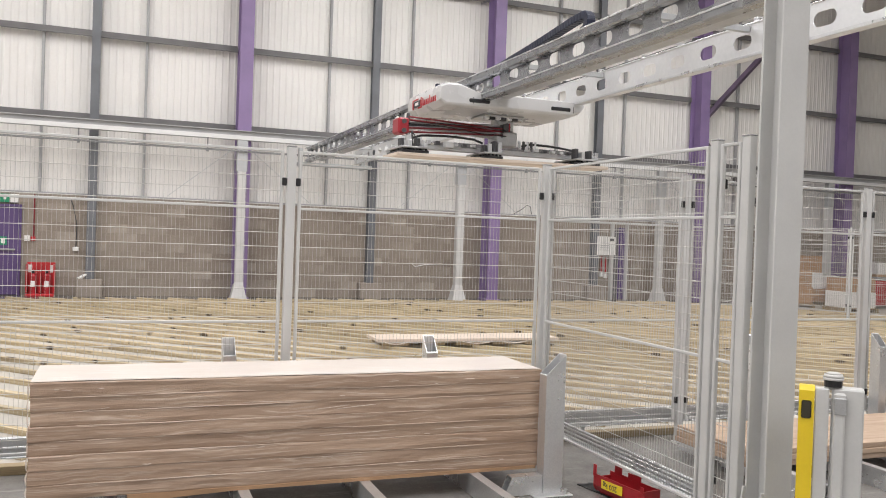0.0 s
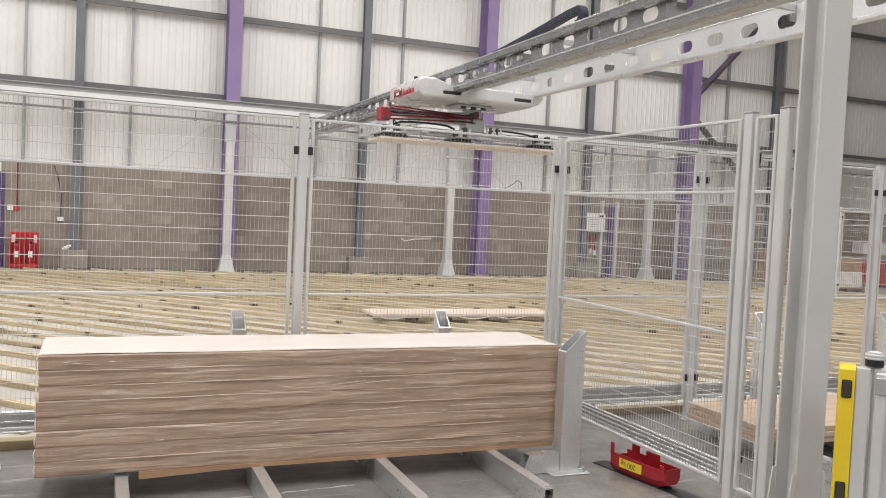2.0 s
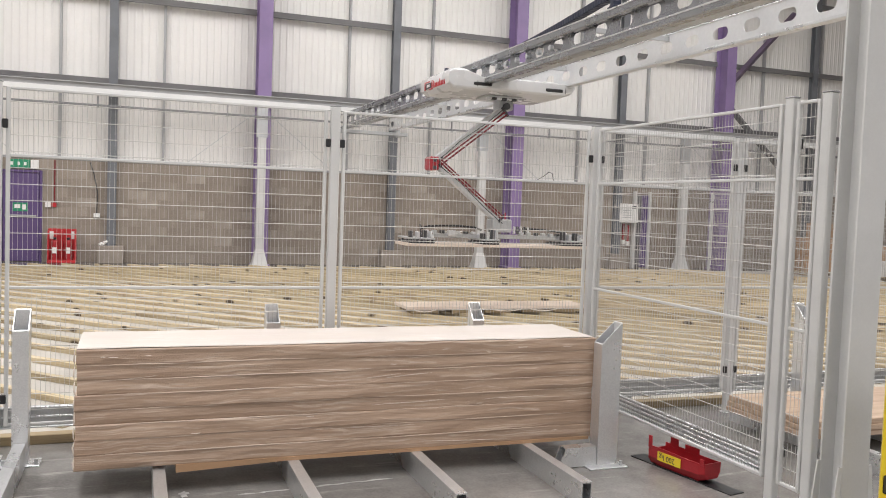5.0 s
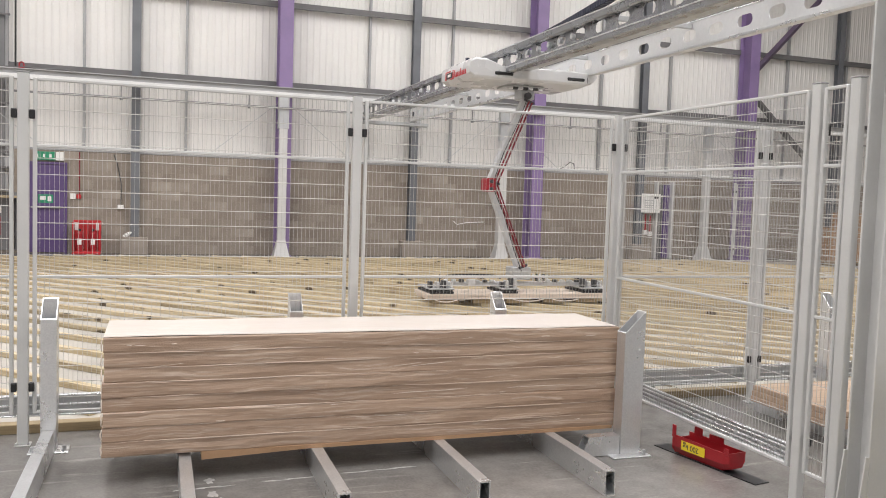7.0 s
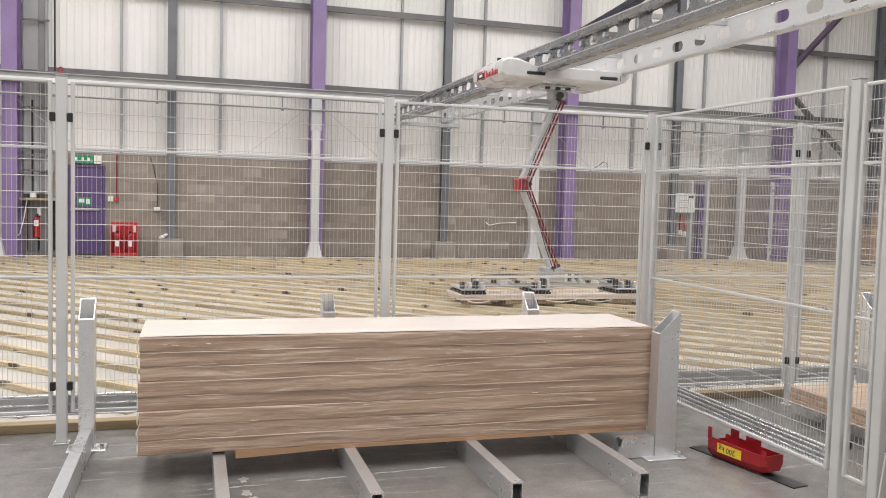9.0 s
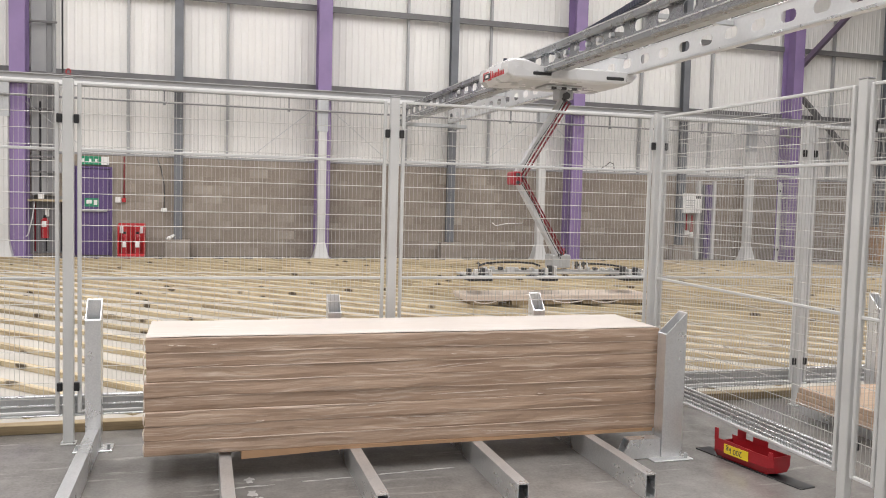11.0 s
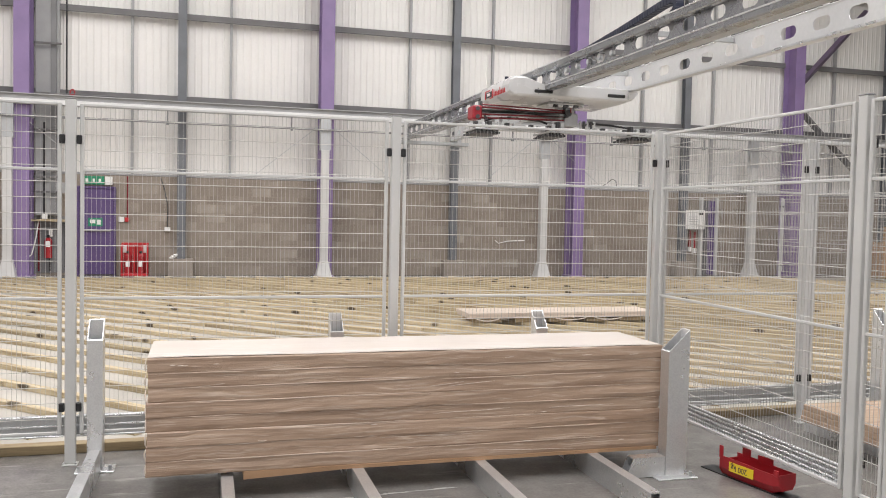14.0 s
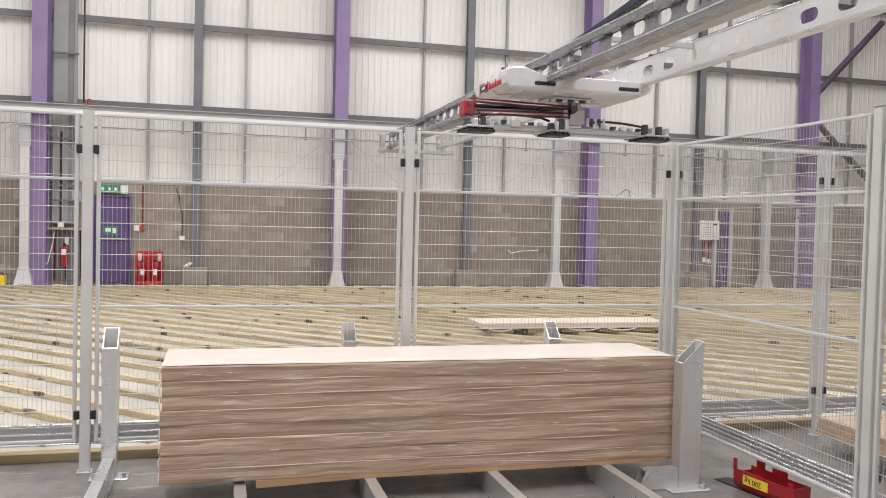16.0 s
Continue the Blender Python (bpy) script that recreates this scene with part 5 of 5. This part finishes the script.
    part("leaf", Shape().cbox(-0.22, -0.05, 0.02, -0.005, -0.003, 2.2, 0.006), M_STEEL, d2)
    part("leaf", Shape().cbox(0.005, -0.05, 0.02, 0.22, -0.003, 2.2, 0.006), M_DOOR, d2)
    for x in (-0.30, 0.225):
        part("frame", Shape().cbox(x, -0.14, 0, x + 0.075, -0.002, 2.3, 0.006), M_WHITE, d2)
    # pipes, shelf and extinguisher beside the far left column
    pp = thing("service_riser", "grey service duct with pipes and brackets by a purple column", "duct", pose(-3.30, y, 0))
    part("duct", Shape().cbox(-0.36, -0.14, 1.42, 0.16, -0.004, 7.6, 0.008), M_STEEL_LIGHT, pp, "pale grey sheet duct")
    part("channel", Shape().cbox(-0.02, -0.20, 1.45, 0.10, -0.15, 8.2, 0.006), M_PIPE, pp, "mid-grey upright channel")
    part("pipe", Shape().rod((-0.16, -0.18, 1.45), (-0.16, -0.18, 3.6), 0.022, 8), M_BLACK, pp)
    for z in (1.95, 2.30, 2.45, 3.4, 5.4):
        part("bracket", Shape().cbox(-0.38, -0.28, z, 0.22, -0.24, z + 0.045, 0.004), M_STEEL, pp)
    part("back_board", Shape().cbox(-0.44, -0.012, 0.06, 0.40, -0.001, 1.41, 0.003), M_PIPE, pp, "dark grey backing board")
    for k, (x, z0, z1) in enumerate(((-0.30, 0.1, 1.27), (-0.05, 0.1, 0.9), (0.18, 0.1, 1.27), (0.28, 0.1, 1.27))):
        part("pipe", Shape().rod((x, -0.04, z0), (x, -0.04, z1), 0.018 + 0.006 * (k % 2), 8), M_BLACK if k % 2 else M_RED_BAR, pp)
    part("control_box", Shape().cbox(0.10, -0.24, 1.95, 0.30, -0.145, 2.20, 0.008), M_STEEL_LIGHT, pp)
    part("shelf", Shape().cbox(-0.42, -0.30, 1.28, 0.42, -0.01, 1.33, 0.004), M_TIMBER, pp, "pale timber shelf")
    part("junction_box", Shape().cbox(-0.20, -0.28, 1.34, -0.08, -0.16, 1.46, 0.006), M_PAPER, pp)
    part("junction_box", Shape().cbox(-0.08, -0.09, 0.92, 0.0, -0.01, 1.10, 0.006), M_PAPER, pp)
    part("hose", Shape().tube([(-0.28, -0.2, 1.28), (-0.33, -0.22, 0.9), (-0.42, -0.24, 0.5), (-0.58, -0.3, 0.34), (-0.72, -0.34, 0.36)], 0.015), M_PAPER, pp)
    ex = thing("fire_extinguisher", "red fire extinguisher hung on the wall", "extinguisher", pose(-3.38, WALL_Y - 0.14, 0.42), "fire extinguishers")
    part("cylinder", Shape().rod((0, 0, 0), (0, 0, 0.42), 0.085, 12).rod((0, 0, 0.42), (0, 0, 0.48), 0.085, 12, 0.03), M_RED, ex)
    part("valve", Shape().cbox(-0.03, -0.05, 0.48, 0.03, 0.04, 0.54, 0.006), M_BLACK, ex)
    part("label", Shape().cbox(-0.05, -0.092, 0.26, 0.05, -0.084, 0.40, 0.002), M_PAPER, ex)
    part("wall_hook", Shape().box(-0.02, 0.084, 0.30, 0.02, 0.129, 0.36), M_DARK, ex)
    yb = thing("yellow_box", "small yellow plastic box on the floor by a column", "box", pose(-4.62, 21.0, 0))
    part("body", Shape().cbox(-0.12, -0.09, 0, 0.12, 0.09, 0.22, 0.015), M_YELLOW, yb)
    part("handle", Shape().tube([(-0.08, 0, 0.22), (-0.06, 0, 0.28), (0.06, 0, 0.28), (0.08, 0, 0.22)], 0.012), M_BLACK, yb)
    rope = Shape().tube([(-2.93, RUN_Y + 0.05, 4.202), (-2.93, RUN_Y + 0.05, 6.0), (-2.93, RUN_Y + 0.05, ROOF_Z - 0.01)], 0.022)
    tagged(part("hanging_cable", rope, M_BLACK), "black supply cable hanging from the roof to the runway", "cable")
    hook = Shape().tube([(-2.80 + 0.05 * math.cos(a * 0.7), RUN_Y, 4.27 + 0.07 * math.sin(a * 0.7)) for a in range(10)], 0.018)
    hook.cbox(-2.86, RUN_Y - 0.03, 4.2, -2.74, RUN_Y + 0.03, 4.225, 0.005)
    tagged(part("red_shackle", hook, M_RED), "small red shackle standing on the runway beam", "shackle")
    lead = Shape().tube([(-3.6 + 0.1 * q, RUN_Y - 0.02 + 0.02 * math.sin(q), 4.222 + 0.012 * math.sin(q * 0.9)) for q in range(20)], 0.02)
    tagged(part("runway_cable", lead, M_STEEL), "dark cable lying along the runway beam", "cable")
    # stone-grey cable above the blockwork and its bent conduit
    con = Shape().tube([(10.9, y - 0.02, BLOCK_TOP + 0.06), (11.15, y - 0.02, 2.62), (11.3, y - 0.02, 2.74), (11.42, y - 0.02, 2.70), (11.46, y - 0.02, BLOCK_TOP + 0.06)], 0.014)
    tagged(part("bent_conduit", con, M_STEEL), "thin bent grey conduit above the block wall", "conduit")
    # pale scar on the blocks, with a thin tube added to stand for it
    sc = Shape().tube([(7.82, y - 0.006, 0.96), (7.92, y - 0.006, 0.88), (8.2, y - 0.006, 0.94), (8.7, y - 0.006, 0.965)], 0.014, 5)
    tagged(part("wall_streak", sc, M_PAPER), "pale streak on the block wall, drawn as a thin tube", "hose")


def build_far_fence():
    """The enclosure on the far side of the timber field, with stored goods behind it."""
    line = [(16.15, 20.6), (16.7, 18.1), (17.25, 15.6), (17.8, 13.1)]
    for x, yy in line:
        build_fence_post(x, yy, -77)
    for (xa, ya), (xb, yb) in zip(line, line[1:]):
        d = Vector((xb - xa, yb - ya))
        build_fence_panel(d.length - 0.13, pose(xa + 0.065 * d.x / d.length, ya + 0.065 * d.y / d.length, 0, 0, 0, math.degrees(math.atan2(d.y, d.x))), "welded wire mesh fence of a far enclosure")
    crate = thing("red_container", "red steel storage container behind the far fence", "container", pose(22.4, 19.2, 0, 0, 0, -20))
    part("body", Shape().cbox(-1.0, -0.5, 0.08, 1.0, 0.5, 0.86, 0.02), M_RED, crate)
    for k in range(6):
        part("rib", Shape().cbox(-0.92 + k * 0.34, -0.53, 0.10, -0.82 + k * 0.34, -0.502, 0.84, 0.008), M_RED, crate)
    for x in (-0.8, 0.7):
        part("foot", Shape().cbox(x, -0.45, 0, x + 0.12, 0.45, 0.08, 0.005), M_STEEL, crate)
    part("blue_lid", Shape().cbox(-1.02, -0.52, 0.862, 1.02, 0.52, 0.95, 0.02), M_WINDPOST, crate)
    rng = random.Random(21)
    for k, (x, yy) in enumerate(((19.2, 19.6), (20.4, 20.4), (19.9, 18.0), (23.9, 20.3), (21.3, 20.6), (24.3, 18.2))):
        pal = thing("goods_pallet", "timber pallet loaded with brown cardboard boxes", "pallet", pose(x, yy, 0, 0, 0, rng.uniform(-25, 10)), "loaded pallets behind the far fence")
        for q in range(5):
            part("deck_board", Shape().cbox(-0.6, -0.5 + q * 0.22, 0.10, 0.6, -0.38 + q * 0.22, 0.125, 0.003), M_TIMBER_DARK, pal)
        for q in (-0.55, -0.05, 0.45):
            part("bearer", Shape().cbox(q, -0.5, 0, q + 0.1, 0.5, 0.10, 0.004), M_TIMBER_DARK, pal)
        top = 0.126
        for q in range(2 + k % 2):
            hgt = rng.uniform(0.35, 0.55)
            part("box", Shape().cbox(-0.52 + 0.03 * q, -0.42, top, 0.5 - 0.04 * q, 0.42, top + hgt, 0.01), (M_CARD, M_CARD, M_PAPER)[(q + k) % 3], pal)
            top += hgt + 0.001


def build_blocks(wall):
    """Blocks of the low wall: the stretch before the fence as single pieces, the rest joined."""
    bl, bh, joint = 0.45, BLOCK_TOP / 11, 0.009
    me = Shape().box(joint / 2, 0, joint / 2, bl - joint / 2, 0.05, bh - joint / 2).mesh("block", M_BLOCK)
    rest = Shape()
    rng = random.Random(8)
    for row in range(11):
        x = X0 + (bl / 2 if row % 2 else 0)
        while x < X1 - bl:
            dy = rng.uniform(-0.002, 0.002)
            near = -1.8 <= x <= 10.2
            if not (-2.78 - bl < x < -1.9 and row < 10) and not (14.24 - bl < x < 14.66 and row < 10):
                if near:
                    part("block", me, None, wall, m=pose(x, WALL_Y + dy, row * bh))
                else:
                    rest.box(x + joint / 2, WALL_Y + dy, row * bh + joint / 2, x + bl - joint / 2, WALL_Y + 0.05, (row + 1) * bh - joint / 2)
            x += bl
    part("blockwork", rest, M_BLOCK, wall, kind="stuff")


def build_floor_marks():
    """Remains of a worn painted line on the concrete."""
    rng = random.Random(17)
    spots = [(0.30 + 0.16 * k, 4.80 + 0.012 * k) for k in range(9)] + [(0.44, 4.70), (0.47, 4.60), (0.43, 4.92)]
    for k, (x, yy) in enumerate(spots):
        if rng.random() < 0.15:
            continue
        n, along = 14, k < 9
        out = []
        for q in range(n):
            a = 2 * math.pi * q / n
            rx, ry = (0.10, 0.009) if along else (0.03, 0.05)
            wob = rng.uniform(0.45, 1.2)
            out.append((x + rx * math.cos(a) * wob, yy + ry * math.sin(a) * wob))
        tagged(part("floor_mark", Shape().prism(out, 2, 0.0, 0.0012), M_MARK), "worn pale remains of a painted floor line", "floor marking", "worn floor marks")


build_floor()
build_floor_marks()
WALL = build_back_wall()
build_shell()
build_wall_steel()
build_runway()
BRIDGE = build_bridge()
CARRIAGE, UPPER, ELBOW, FORE, GRIP = build_carriage()
CHAIN = build_cable_chain()
build_fences()
build_battens()
build_ground_sheets()
build_edge_battens()
build_stack()
build_cradles()
build_red_tray()
build_near_column()
build_barrier_posts()
build_second_stack()
build_slabs()
BOARD = build_held_board()
build_wall_things()
build_far_fence()
build_blocks(WALL)


# ---- movement ----
def between(rows, t):
    """Smooth value at t from rows of (time, value)."""
    if t <= rows[0][0]:
        return rows[0][1]
    for (a, p), (b, q) in zip(rows, rows[1:]):
        if t <= b:
            return p + (q - p) * (t - a) / (b - a)
    return rows[-1][1]


BRIDGE_DX = [(0, -0.35), (0.5, -0.17), (1.0, -0.06), (1.5, 0), (14.8, 0), (15.0, -0.03), (15.5, -0.26), (16, -0.70)]
CAR_DY = [(0, -1.75), (0.5, -0.95), (1.0, -0.45), (1.5, -0.10), (2.0, 0), (14.8, 0), (15.0, -0.10), (15.5, -0.50), (16, -1.30)]
PAD_Z = [(0, 2.70), (3.0, 2.70), (3.25, 2.61), (3.5, 2.45), (4.0, 2.02), (4.5, 1.57), (4.7, 1.39), (5.2, 0.95), (5.7, 0.58), (6.0, 0.42), (6.3, 0.32), (6.6, 0.286), (10.4, 0.286), (10.75, 0.35), (11.0, 0.48),
         (11.3, 0.70), (11.5, 0.85), (12.0, 1.27), (12.5, 1.71), (12.7, 1.86), (13.0, 2.13), (13.5, 2.56), (13.75, 2.71), (14.0, 2.76), (16, 2.76)]
PAD_DROP = 0.305 * K
RELEASE = 9.5


def motions():
    times = [k * 0.25 for k in range(65)]
    bridge, chain, car, upper, elbow, fore, grip, board = [], [], [], [], [], [], [], []
    for t in times:
        dx, dy, z = K * between(BRIDGE_DX, t), K * between(CAR_DY, t), 1.64 + K * (between(PAD_Z, t) - 1.64) + PAD_DROP
        half = (SHOULDER.z - z) / 2
        a = math.asin(half / LINK)
        deg = math.degrees(a)
        ex = -LINK * math.cos(a)
        bridge.append((t, pose(dx, 0, 0)))
        chain.append((t, pose(BRIDGE_X[0] + 0.07 + dx, 8.31 + dy / 2, 3.90)))
        car.append((t, pose(SHOULDER.x + dx, SHOULDER.y + dy, SHOULDER.z)))
        upper.append((t, pose(0, 0, 0, 0, -deg, 0)))
        elbow.append((t, pose(ex, 0, -half - 0.03)))
        fore.append((t, pose(ex, 0, -half, 0, deg, 0)))
        grip.append((t, pose(0, 0, z - SHOULDER.z)))
        if t <= RELEASE:
            board.append((t, pose(5.41 + dx, SHOULDER.y + dy, z - PAD_DROP - 0.0205)))
    board.append((16.0, board[-1][1]))
    for ob, rows in ((BRIDGE, bridge), (CHAIN, chain), (CARRIAGE, car), (UPPER, upper), (ELBOW, elbow), (FORE, fore), (GRIP, grip), (BOARD, board)):
        walk(ob, rows)


motions()
